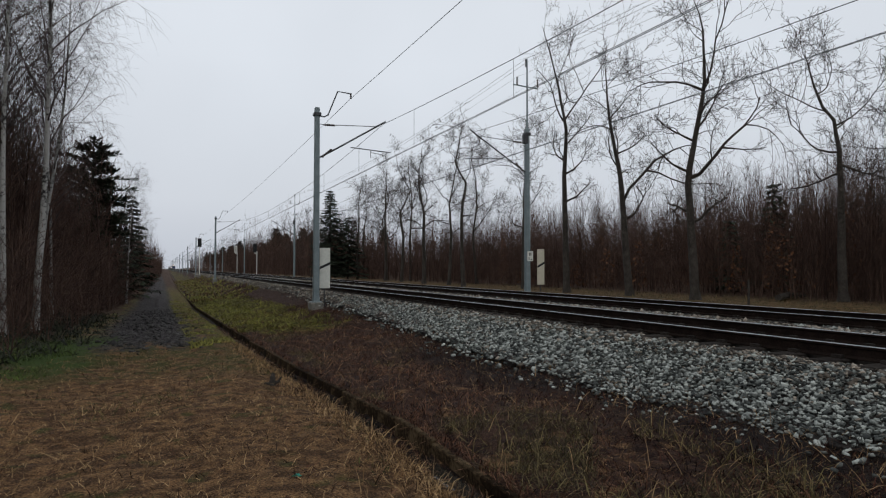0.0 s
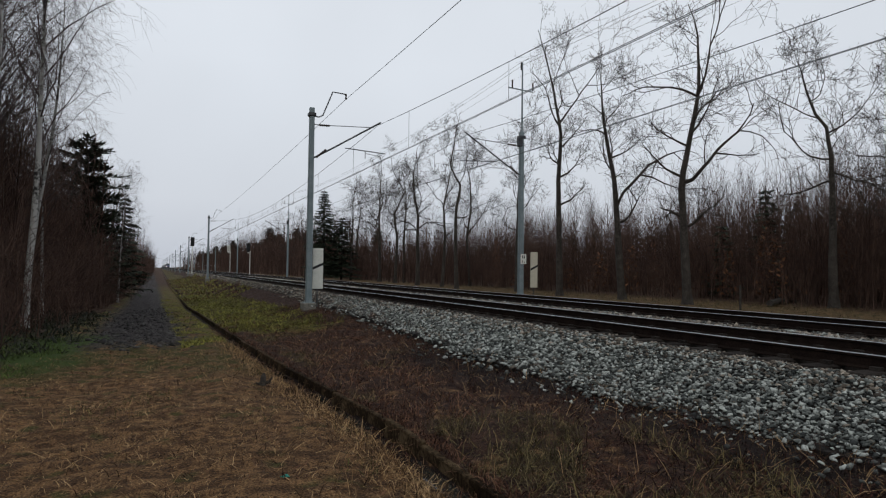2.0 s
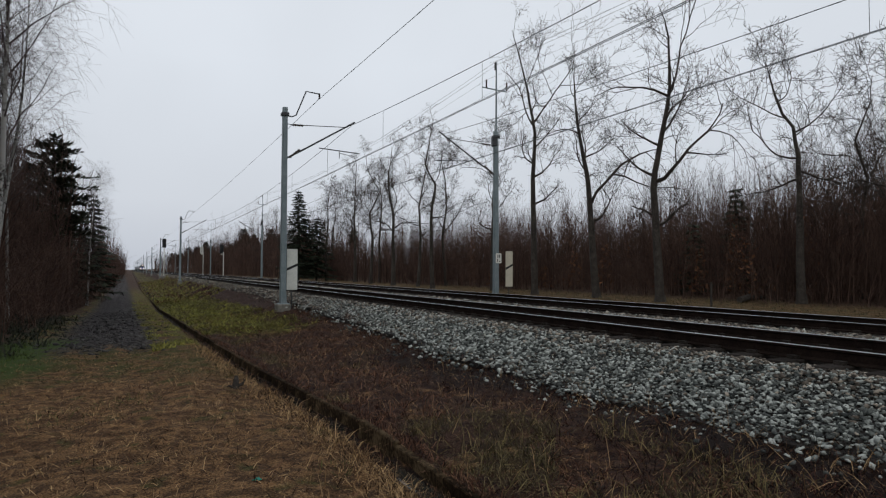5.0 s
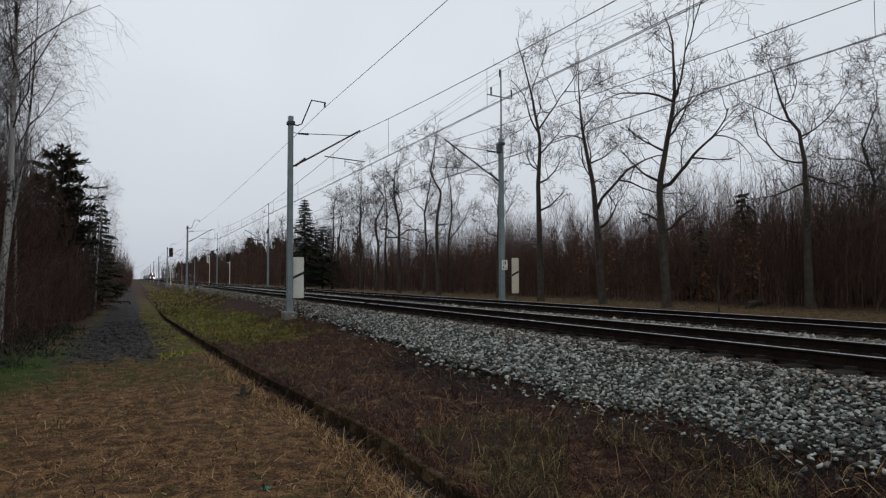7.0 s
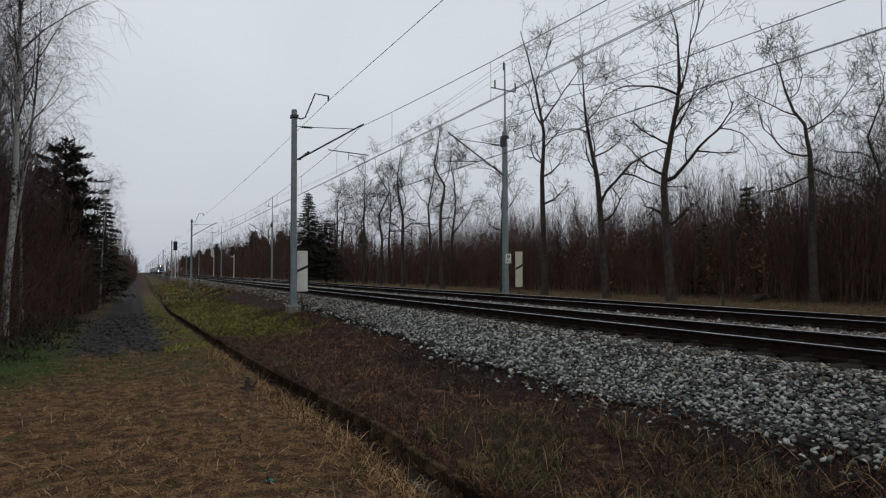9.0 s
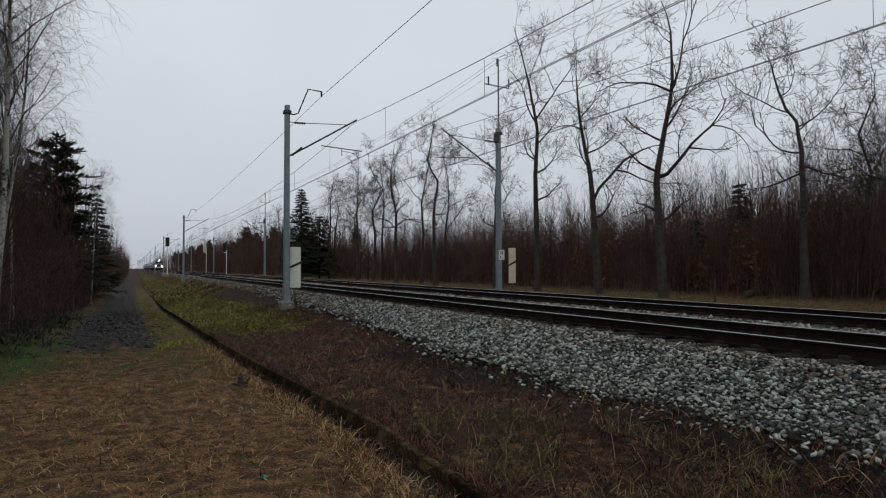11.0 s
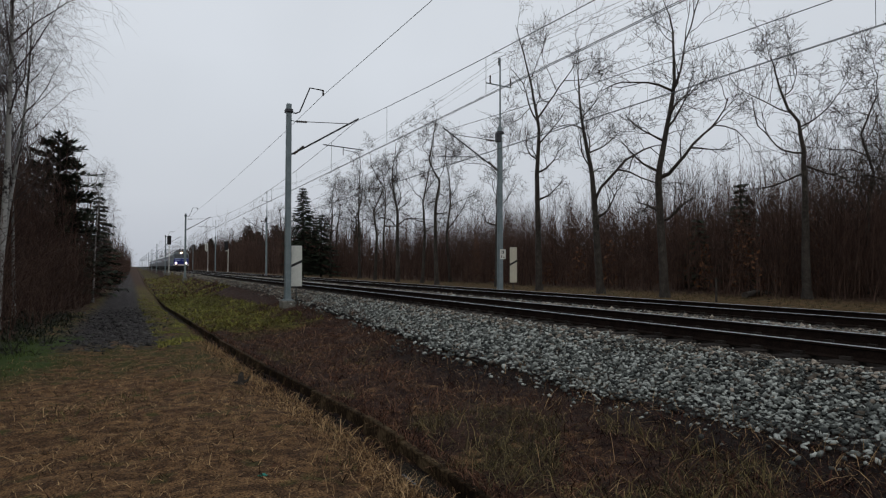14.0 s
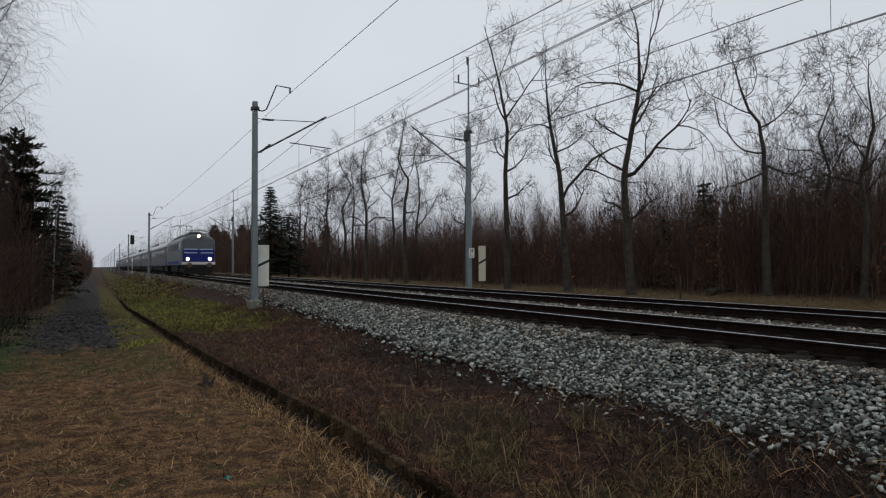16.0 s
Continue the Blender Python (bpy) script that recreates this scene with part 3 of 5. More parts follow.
def build_mast(side):
    """A catenary mast at the origin; its arms reach towards side (+1: east)."""
    if side > 0:
        m = thing("catenary_mast", "grey steel catenary mast with a cantilever arm beside the ballast", "catenary mast", pose(0, 0, 0), "catenary masts")
    else:
        m = thing("catenary_mast", "grey steel catenary mast with cantilever arm and tall top pole", "catenary mast", pose(0, 0, 0), "catenary masts")
    # z = 0 is the foundation's top
    reach = (NEAR - MAST_W) if side > 0 else (MAST_E - FAR)
    part("foundation", Geo().box(-0.27, 0.27, -0.3, 0.3, -0.9, 0.0, 0.03), M_CONCRETE, m, "weathered concrete foundation block")
    part("base_plate", Geo().box(-0.24, 0.24, -0.24, 0.24, 0.0, 0.03, 0.006), M_STEEL, m)
    w0, w1 = 0.118, 0.098
    H = 8.02
    p = Geo()
    p.loft([[(-w + c, -w, z), (w - c, -w, z), (w, -w + c, z), (w, w - c, z), (w - c, w, z), (-w + c, w, z), (-w, w - c, z), (-w, -w + c, z)] for w, z, c in ((w0 + 0.012, 0.03, 0.02), (w0 + 0.006, 0.35, 0.02), (w0, 0.45, 0.02), (w1, H - 0.02, 0.02), (w1 - 0.02, H, 0.02))])
    part("pole", p, M_STEEL, m)
    part("collar", Geo().box(-0.15, 0.15, -0.15, 0.15, H - 0.36, H - 0.22, 0.015), M_DARKSTEEL, m)
    z0 = 0.225
    # cantilever: diagonal tube, top tie, registration tube
    top, low = CARRIER_Z - z0, 5.95
    k = Geo()
    k.tube([(side * 0.1, 0, low), (side * (reach * 0.25), 0, low + (top - low) * 0.22), (side * (reach + 0.12), 0, top + 0.13)], 0.035, 8)
    arm = part("cantilever_arm", k, M_DARKSTEEL, m, "dark diagonal cantilever tube")
    gi = Geo()
    insulator(gi, (side * 0.2, 0, low + 0.02), (side * 0.62, 0, low + 0.38), 0.06)
    part("insulator", gi, M_INSUL, m, "ribbed brown insulator")
    gi = Geo()
    insulator(gi, (side * 0.3, 0, 7.33), (side * 0.75, 0, 7.34), 0.055)
    part("insulator", gi, M_INSUL, m, "ribbed brown insulator")
    t = Geo()
    t.tube([(side * 0.08, 0, 7.35), (side * 0.3, 0, 7.33), (side * (reach - 0.2), 0, top - 0.12)], 0.016, 6)
    part("tie_rod", t, M_DARKSTEEL, m)
    r = Geo()
    rz = CONTACT_Z - z0 + 0.42
    a0 = reach * 0.50
    r.tube([(side * a0, 0, rz + 0.1), (side * (reach + 0.35), 0, rz)], 0.022, 6)
    r.tube([(side * (reach - 0.55), 0, rz + 0.04), (side * (reach - 0.55), 0, rz - 0.28)], 0.014, 6)
    r.tube([(side * (reach - 0.52), 0, rz - 0.05), (side * (reach + 0.1), 0, rz - 0.14), (side * (reach + 0.2), 0, rz - 0.4)], 0.012, 6)
    part("registration_arm", r, M_DARKSTEEL, m)
    if side > 0:
        b = Geo()
        b.tube([(0.05, 0, H - 0.33), (0.28, 0, H - 0.36), (0.45, 0, H - 0.28), (0.86, 0, H + 0.76), (1.45, 0, H + 0.72)], 0.028, 8)
        part("top_bracket", b, M_DARKSTEEL, m, "bent steel bracket for the feeder wire")
        gi = Geo()
        insulator(gi, (1.42, 0, H + 0.72), (1.42, 0, H + 0.50), 0.05, 3)
        part("insulator", gi, M_INSUL, m)
    else:
        e = Geo()
        e.tube([(0.02, 0, H - 1.2), (0.02, 0, H + 3.3)], [0.05, 0.035], 8)
        part("top_pole", e, M_STEEL, m, "slender pole carrying feeder wires")
        c = Geo()
        c.tube([(-0.74, 0, H + 2.02), (0.62, 0, H + 1.95)], 0.03, 6)
        part("crossarm", c, M_STEEL, m)
        for s in (-0.52, 0.60):
            gi = Geo()
            insulator(gi, (s, 0, H + 2.0), (s, 0, H + 2.4), 0.05, 4)
            part("insulator", gi, M_INSUL, m, "upright dark insulator")
        gi = Geo()
        insulator(gi, (0.0, 0.06, H + 2.95), (0.0, 0.06, H + 3.32), 0.055, 4)
        part("insulator", gi, M_INSUL, m)
        part("clamp", Geo().box(-0.2, 0.02, -0.13, 0.13, H - 0.75, H - 0.28, 0.03), M_DARKSTEEL, m)
    return m


def build_masts():
    for side, x in ((1, MAST_W), (-1, MAST_E)):
        first = build_mast(side)
        placed = False
        for y in MAST_Y:
            at = pose(x + bend(y), y, 0.225)
            if not placed:
                first.matrix_basis = at
                placed = True
            else:
                copy_thing(first, at)


build_masts()


def strand(x, z, sag, r, n=12):
    """One wire hung from mast to mast along the whole line."""
    pts = []
    for a, b in zip(MAST_Y[:-1], MAST_Y[1:]):
        for i in range(n):
            t = i / n
            y = a + (b - a) * t
            pts.append((x + bend(y), y, z - sag * 4 * t * (1 - t)))
    y = MAST_Y[-1]
    pts.append((x + bend(y), y, z))
    return Geo().tube(pts, r, 5)


def build_wires():
    def feeder(label, x, z, sag, r):
        tagged(new("feeder_wire", strand(x, z, sag, r).mesh("feeder_wire", M_WIRE)), label, "overhead wire", "overhead wires")

    for x in (NEAR, FAR):
        w = thing("catenary", "sagging carrier wire with droppers and contact wires over a track", "overhead wire", pose(0, 0, 0), "overhead wires")
        sag = 0.95
        part("carrier_wire", strand(x, CARRIER_Z, sag, 0.011, 16), M_WIRE, w)
        for s in (-0.03, 0.03):
            part("contact_wire", strand(x + s, CONTACT_Z, 0.0, 0.009, 2), M_WIRE, w)
        rest = Geo()
        for k, (a, b) in enumerate(zip(MAST_Y[:-1], MAST_Y[1:])):
            for i in range(1, 9):
                t = (i - 0.5) / 8
                y = a + (b - a) * t
                pts = [(x + bend(y), y, CONTACT_Z), (x + bend(y), y, CARRIER_Z - sag * 4 * t * (1 - t))]
                if k < 4:
                    part("dropper", Geo().tube(pts, 0.007, 4), M_WIRE, w)
                else:
                    rest.tube(pts, 0.007, 4)
        tagged(part("droppers", rest, M_WIRE, w), kind="stuff")
    z_top = 0.225 + 8.02
    feeder("single feeder wire strung on mast brackets", MAST_W + 1.40, z_top + 0.50, 0.20, 0.010)
    feeder("feeder wire strung on tall mast poles", MAST_E - 0.06, z_top + 3.3, 1.0, 0.007)
    feeder("feeder wire strung on tall mast poles", MAST_E + 0.06, z_top + 3.2, 1.0, 0.007)
    feeder("feeder wire strung on crossarm insulators", MAST_E - 0.52, z_top + 2.4, 1.0, 0.0045)
    feeder("feeder wire strung on crossarm insulators", MAST_E + 0.60, z_top + 2.4, 1.0, 0.0045)


build_wires()


def build_sign(x, y, z_top, h, w, material, label, zg):
    s = thing("trackside_sign", label, "railway sign", pose(x, y, zg, 0, 0, 0), "trackside signs")
    t = z_top - zg
    part("board", Geo().box(-w / 2, w / 2, -0.012, 0.012, t - h, t, 0.006), material, s)
    part("post", Geo().tube([(0.0, 0.035, -0.4), (0.0, 0.035, t - 0.05)], 0.025, 8), M_DARKSTEEL, s)
    # black diagonal band
    b = Geo()
    zc = t - h * 0.44
    d, hh = 0.10, 0.055
    b.add([(-w / 2 + 0.002, -0.016, zc - d - hh), (w / 2 - 0.002, -0.016, zc + d - hh), (w / 2 - 0.002, -0.016, zc + d + hh), (-w / 2 + 0.002, -0.016, zc - d + hh), (-w / 2 + 0.002, -0.011, zc - d - hh), (w / 2 - 0.002, -0.011, zc + d - hh), (w / 2 - 0.002, -0.011, zc + d + hh), (-w / 2 + 0.002, -0.011, zc - d + hh)], [(0, 1, 2, 3), (7, 6, 5, 4), (0, 4, 5, 1), (1, 5, 6, 2), (2, 6, 7, 3), (3, 7, 4, 0)])
    part("stripe", b, M_BLACK, s, "black diagonal stripe")


build_sign(6.03, 26.6, 2.46, 1.68, 0.44, M_WHITE, "tall white board with a black diagonal stripe on a post", 0.05)
build_sign(16.68, 26.9, 2.55, 1.72, 0.40, M_BEIGE, "tall yellowed board with a black diagonal stripe on a post", 0.0)


def build_plate():
    s = thing("number_plate", "small white plate with dark figures fixed on a mast", "sign plate", pose(MAST_E + 0.07, 26.3 - 0.15, 2.42))
    part("plate", Geo().box(-0.15, 0.15, -0.01, 0.01, -0.46, 0.0, 0.004), M_WHITE, s)
    for x0, x1, z0, z1 in ((-0.07, -0.03, -0.21, -0.06), (0.01, 0.06, -0.21, -0.06), (-0.09, -0.05, -0.40, -0.28), (0.02, 0.09, -0.40, -0.36)):
        part("figure", Geo().box(x0, x1, -0.014, -0.009, z0, z1), M_BLACK, s)


build_plate()


def build_signal(x, y, h, back):
    s = thing("railway_signal", "white railway signal post with a dark lamp head" if not back else "railway signal seen from behind on a white post", "railway signal", pose(x, y, 0.1), "railway signals")
    part("post", Geo().tube([(0, 0, -0.4), (0, 0, h - 1.5)], 0.075, 8), M_WHITE, s, "white-painted tubular post")
    part("foundation", Geo().box(-0.3, 0.3, -0.3, 0.3, -0.5, 0.35, 0.03), M_CONCRETE, s)
    head = Geo().box(-0.36 - (0.35 if x > 10 else 0), 0.36 - (0.35 if x > 10 else 0), -0.10, 0.10, h - 1.75, h, 0.09)
    hd = part("head", head, M_WHITE if back else M_BLACK, s)
    if x > 10:
        part("bracket", Geo().box(-0.5, 0.08, -0.05, 0.05, h - 1.95, h - 1.82, 0.01), M_WHITE, s)
    for k in range(3):
        cx = -0.35 if x > 10 else 0
        part("lens", Geo().tube([(cx, -0.10, h - 0.4 - 0.45 * k), (cx, -0.24, h - 0.4 - 0.45 * k)], [0.12, 0.13], 10), M_BLACK, hd)


build_signal(5.75, 134, 7.4, False)
build_signal(16.2, 131, 6.4, False)
build_signal(16.2, 170, 7.2, True)


# ---------------------------------------------------------------- train
def shell(L, w, roof, hip, z0):
    """Cross-section of a vehicle body, from floor to roof, as rings along y."""
    half = [(w, z0), (w, hip), (w * 0.93, hip + (roof - hip) * 0.35), (w * 0.72, hip + (roof - hip) * 0.72), (w * 0.38, hip + (roof - hip) * 0.95), (0, roof)]
    return half + [(-a, b) for a, b in reversed(half[:-1])]


def wheelset(parent, y):
    for s in (-1, 1):
        wh = part("wheel", Geo().tube([(s * 0.68, y, 0.53), (s * 0.80, y, 0.53)], 0.53, 20), M_UNDER, parent)


def bogie(parent, y, half):
    b = part("bogie", Geo().box(-1.15, 1.15, y - half - 0.75, y + half + 0.75, 0.35, 0.95, 0.06), M_UNDER, parent, "grimy dark bogie")
    for d in (-half, half):
        wheelset(b, y + d)


def build_loco():
    # the front faces -y; y = 0 is the front face, z = 0 the rail
    m = thing("locomotive", "blue and pale grey electric locomotive with lit headlights", "locomotive")
    L = 15.2
    prof = shell(L, 1.5, 3.95, 3.3, 1.05)
    body = Geo()
    rings = []
    for y, sx, dz in ((0.0, 0.93, -0.10), (0.12, 0.97, -0.05), (0.5, 1.0, 0.0), (L - 0.5, 1.0, 0.0), (L, 0.93, -0.1)):
        rings.append([(a * sx, y + (0.28 if b > 2.4 and y < 0.3 else 0) * min(1, (b - 2.4) / 1.2 if b > 2.4 else 0), b + (dz if b > 3.2 else 0)) for a, b in prof])
    part("body", Geo().loft(rings), M_GREYBLUE, m, "pale grey-blue body shell")
    # blue front panel, with window band
    def face(name, x0, x1, z0, z1, material, out, label="", parent=m):
        def yy(z):
            return -out + (0.28 * min(1, (z - 2.4) / 1.2) if z > 2.4 else 0)
        g = Geo()
        g.add([(x0, yy(z0), z0), (x1, yy(z0), z0), (x1, yy(z1), z1), (x0, yy(z1), z1), (x0, yy(z0) + 0.05, z0), (x1, yy(z0) + 0.05, z0), (x1, yy(z1) + 0.05, z1), (x0, yy(z1) + 0.05, z1)], [(0, 1, 2, 3), (7, 6, 5, 4), (0, 4, 5, 1), (1, 5, 6, 2), (2, 6, 7, 3), (3, 7, 4, 0)])
        return part(name, g, material, parent, label)

    front = face("front_panel", -1.40, 1.40, 1.34, 2.52, M_BLUE, 0.012, "dark blue cab front")
    face("window_surround", -1.36, 1.36, 2.52, 3.46, M_COACHBLUE, 0.010, "dark surround of the cab windows")
    for s in (-1, 1):
        face("windscreen", s * 0.69 - 0.60, s * 0.69 + 0.60, 2.60, 3.34, M_GLASS, 0.030, "dark cab windscreen", front)
        face("stripe", s * 0.72 - 0.55, s * 0.72 + 0.55, 2.15, 2.25, M_PALEBLUE, 0.024, "pale blue stripe", front)
        face("sill", s * 0.68 - 0.58, s * 0.68 + 0.58, 2.50, 2.58, M_PALEBLUE, 0.024, "", front)
    part("front_band", Geo().box(-1.48, 1.48, -0.05, 0.1, 1.10, 1.34, 0.02), M_BAND, m, "pale band above the buffer beam")
    part("buffer_beam", Geo().box(-1.4, 1.4, -0.12, 0.3, 0.72, 1.10, 0.03), M_UNDER, m)
    part("snow_plough", Geo().box(-1.25, 1.25, -0.05, 0.25, 0.22, 0.70, 0.05), M_UNDER, m)
    for s in (-1, 1):
        bf = part("buffer", Geo().tube([(s * 0.875, -0.1, 1.05), (s * 0.875, -0.5, 1.05), (s * 0.875, -0.52, 1.05), (s * 0.875, -0.6, 1.05)], [0.12, 0.12, 0.24, 0.24], 14), M_REDDISH, m, "buffer with a dull orange head")
        hl = part("headlight", Geo().tube([(s * 0.98, 0.05, 1.62), (s * 0.98, -0.06, 1.62)], [0.19, 0.19], 16), M_DARKSTEEL, m)
        part("lens", Geo().tube([(s * 0.98, -0.05, 1.62), (s * 0.98, -0.075, 1.62)], [0.14, 0.12], 16), M_LAMP, hl, "glowing headlight lens")
    tl = part("top_headlight", Geo().tube([(0, 0.45, 3.80), (0, 0.10, 3.80)], [0.24, 0.24], 16), M_DARKSTEEL, m)
    part("lens", Geo().tube([(0, 0.11, 3.80), (0, 0.08, 3.80)], [0.14, 0.12], 16), M_LAMPTOP, tl, "glowing top headlight lens")
    part("coupling", Geo().tube([(0, -0.1, 1.0), (0, -0.4, 0.95), (0, -0.45, 0.7)], 0.06, 8), M_UNDER, m)
    # roof gear
    rf = part("roof", Geo().box(-0.9, 0.9, 1.2, L - 1.2, 3.80, 4.05, 0.1), M_DARKSTEEL, m, "dark roof hatches")
    for y in (3.0, 6.4, 9.4, 12.2):
        part("roof_box", Geo().box(-0.55, 0.55, y - 0.6, y + 0.6, 4.02, 4.28, 0.05), M_DARKSTEEL, rf)
    for k, (y, up) in enumerate(((2.2, False), (L - 2.4, True))):
        g = Geo()
        base, top = 4.12, (CONTACT_Z - RAIL_Z - 0.04 if up else 4.45)
        mid = (base + top) / 2
        kn = 1.05 if up else 1.2
        for s in (-0.5, 0.5):
            g.tube([(s, y - 0.3, base), (s * 0.9, y - 0.3 - kn, mid), (s * 0.7, y, top)], 0.025, 6)
            g.tube([(s, y + 0.3, base), (s * 0.9, y + 0.3 + kn, mid), (s * 0.7, y, top)], 0.025, 6)
        g.tube([(-0.95, y - 0.15, top - 0.12), (-0.7, y - 0.15, top), (0.7, y - 0.15, top), (0.95, y - 0.15, top - 0.12)], 0.03, 6)
        g.tube([(-0.95, y + 0.15, top - 0.12), (-0.7, y + 0.15, top), (0.7, y + 0.15, top), (0.95, y + 0.15, top - 0.12)], 0.03, 6)
        part("pantograph", g, M_DARKSTEEL, m, "raised pantograph" if up else "folded pantograph")
    for s in (-1, 1):
        for y0, y1 in ((0.75, 1.75), (L - 1.75, L - 0.75)):
            part("cab_window", Geo().box(min(s * 1.49, s * 1.515), max(s * 1.49, s * 1.515), y0, y1, 2.5, 3.2), M_GLASS, m)
        for k in range(6):
            y = 3.4 + k * 1.5
            part("grille", Geo().box(min(s * 1.49, s * 1.512), max(s * 1.49, s * 1.512), y, y + 0.9, 2.5, 3.1), M_DARKSTEEL, m)
        part("lower_stripe", Geo().box(min(s * 1.49, s * 1.510), max(s * 1.49, s * 1.510), 2.0, L - 2.0, 1.15, 1.45), M_BLUE, m, "dark blue stripe along the flank")
    part("underframe", Geo().box(-1.3, 1.3, 5.2, 10.0, 0.35, 1.08, 0.08), M_UNDER, m)
    for y in (3.4, 11.8):
        bogie(m, y, 1.45)
    return m


def build_coach():
    m = thing("passenger_coach", "grey passenger coach with a dark window band and silver roof", "railway coach", None, "coaches of the train")
    L = 24.2
    prof = shell(L, 1.42, 4.0, 3.25, 1.0)
    part("body", Geo().loft([[(a * s, y, b) for a, b in prof] for y, s in ((0.0, 0.97), (0.15, 1.0), (L - 0.15, 1.0), (L, 0.97))]), M_COACHSHADE, m, "grey body shell with shade put into its colour")
    rp = [(a * 1.004, b + 0.012) for a, b in prof if b > 3.2]
    g = Geo()
    g.loft([[(a, y, b) for a, b in rp] + [(a * 0.96, y, b - 0.05) for a, b in reversed(rp)] for y in (0.1, L - 0.1)])
    part("roof", g, M_LITROOF, m, "silver-grey curved roof, brightened to look lit")
    for s in (-1, 1):
        lo, hi = min(s * 1.41, s * 1.432), max(s * 1.41, s * 1.432)
        part("window_band", Geo().box(lo, hi, 0.6, L - 0.6, 2.05, 2.98), M_COACHBLUE, m, "dark blue band behind the windows")
        lo, hi = min(s * 1.42, s * 1.440), max(s * 1.42, s * 1.440)
        for k in range(11):
            y = 1.7 + k * 1.9
            part("window", Geo().box(lo, hi, y, y + 1.35, 2.12, 2.90), M_GLASS, m)
        for y in (0.35, L - 1.15):
            part("door", Geo().box(lo, hi, y, y + 0.8, 1.05, 3.1), M_COACHBLUE, m)
    part("underframe", Geo().box(-1.2, 1.2, 7.0, 17.0, 0.4, 1.02, 0.1), M_UNDER, m)
    part("gangway", Geo().box(-0.6, 0.6, -0.32, 0.02, 1.15, 3.3, 0.08), M_UNDER, m)
    for y in (3.2, L - 3.2):
        bogie(m, y, 1.25)
    return m


LOCO = build_loco()
COACH = build_coach()
COACHES = [COACH] + [copy_thing(COACH, pose(0, 0, 0)) for _ in range(8)]


# ---------------------------------------------------------------- trees
def unit(v):
    return v / (np.linalg.norm(v) + 1e-9)


class Wood:
    """Collects limbs as tapered tubes; all of one sidedness go into one array."""

    def __init__(self):
        self.parts = {3: ([], [], 0), 4: ([], [], 0), 7: ([], [], 0)}

    def limb(self, pts, rad, sides):
        pts = np.asarray(pts)
        n = len(pts)
        d = np.gradient(pts, axis=0)
        d /= np.linalg.norm(d, axis=1)[:, None] + 1e-9
        ref = np.array([0.0, 0, 1]) if abs(d[0, 2]) < 0.8 else np.array([1.0, 0, 0])
        u = np.cross(d, ref)
        u /= np.linalg.norm(u, axis=1)[:, None] + 1e-9
        w = np.cross(d, u)
        a = np.arange(sides) * 2 * np.pi / sides
        ring = (u[:, None, :] * np.cos(a)[None, :, None] + w[:, None, :] * np.sin(a)[None, :, None]) * np.asarray(rad)[:, None, None] + pts[:, None, :]
        vs, fs, c = self.parts[sides]
        i = np.arange(n - 1)[:, None] * sides + np.arange(sides)[None, :]
        j = np.arange(n - 1)[:, None] * sides + (np.arange(sides)[None, :] + 1) % sides
        vs.append(ring.reshape(-1, 3))
        fs.append(np.stack([i, j, j + sides, i + sides], -1).reshape(-1, 4) + c)
        self.parts[sides] = (vs, fs, c + n * sides)

    def arrays(self, which):
        vs, fs, off = [], [], 0
        for s in which:
            v, f, c = self.parts[s]
            if v:
                vs.append(np.concatenate(v))
                fs.append(np.concatenate(f) + off)
                off += c
        return np.concatenate(vs), np.concatenate(fs)


def grow(wood, rng, p, d, r, length, level, spec):
    """A limb with side limbs. spec: per level (kids, ratio, angle, wander, lift, start)."""
    kids, ratio, angle, wander, lift, start = spec[level]
    n = (9, 6, 4, 2, 1)[level] if len(spec) > 3 else (5, 3, 1)[level]
    pts, rad, dirs = [p], [r], [d]
    tip = r * (0.10 if level == 0 else 0.22)
    q = p.copy()
    for i in range(1, n + 1):
        d = unit(d + rng.normal(0, wander, 3) + np.array([0, 0, lift]))
        q = q + d * length / n
        pts.append(q)
        rad.append(r + (tip - r) * (i / n) ** 0.8)
        dirs.append(d)
    wood.limb(pts, rad, 7 if level == 0 and len(spec) > 3 else (4 if level < 2 and len(spec) > 3 or level == 0 else 3))
    if level + 1 >= len(spec):
        return
    k = max(1, int(round(kids * rng.uniform(0.8, 1.2))))
    turn = rng.uniform(0, 6.28)
    for c in range(k):
        t = start + (1 - start) * ((c + rng.uniform(0.1, 0.9)) / k)
        x = t * n
        i = min(int(x), n - 1)
        at = pts[i] + (pts[i + 1] - pts[i]) * (x - i)
        ax = dirs[i + 1]
        turn += 2.4 + rng.uniform(-0.5, 0.5)
        side = np.cross(ax, [math.cos(turn), math.sin(turn), 0.3])
        side = unit(side)
        ang = angle * rng.uniform(0.7, 1.25)
        nd = unit(ax * math.cos(ang) + side * math.sin(ang))
        rr = max(rad[min(i, n)] * rng.uniform(0.55, 0.82) * (0.55 if spec is BIRCH else 1.0), 0.012 if spec is FARPOLE else (0.0042 if spec is BIRCH else 0.0065))
        grow(wood, rng, at, nd, rr, length * ratio * rng.uniform(0.7, 1.2) * (1.15 - 0.45 * t), level + 1, spec)


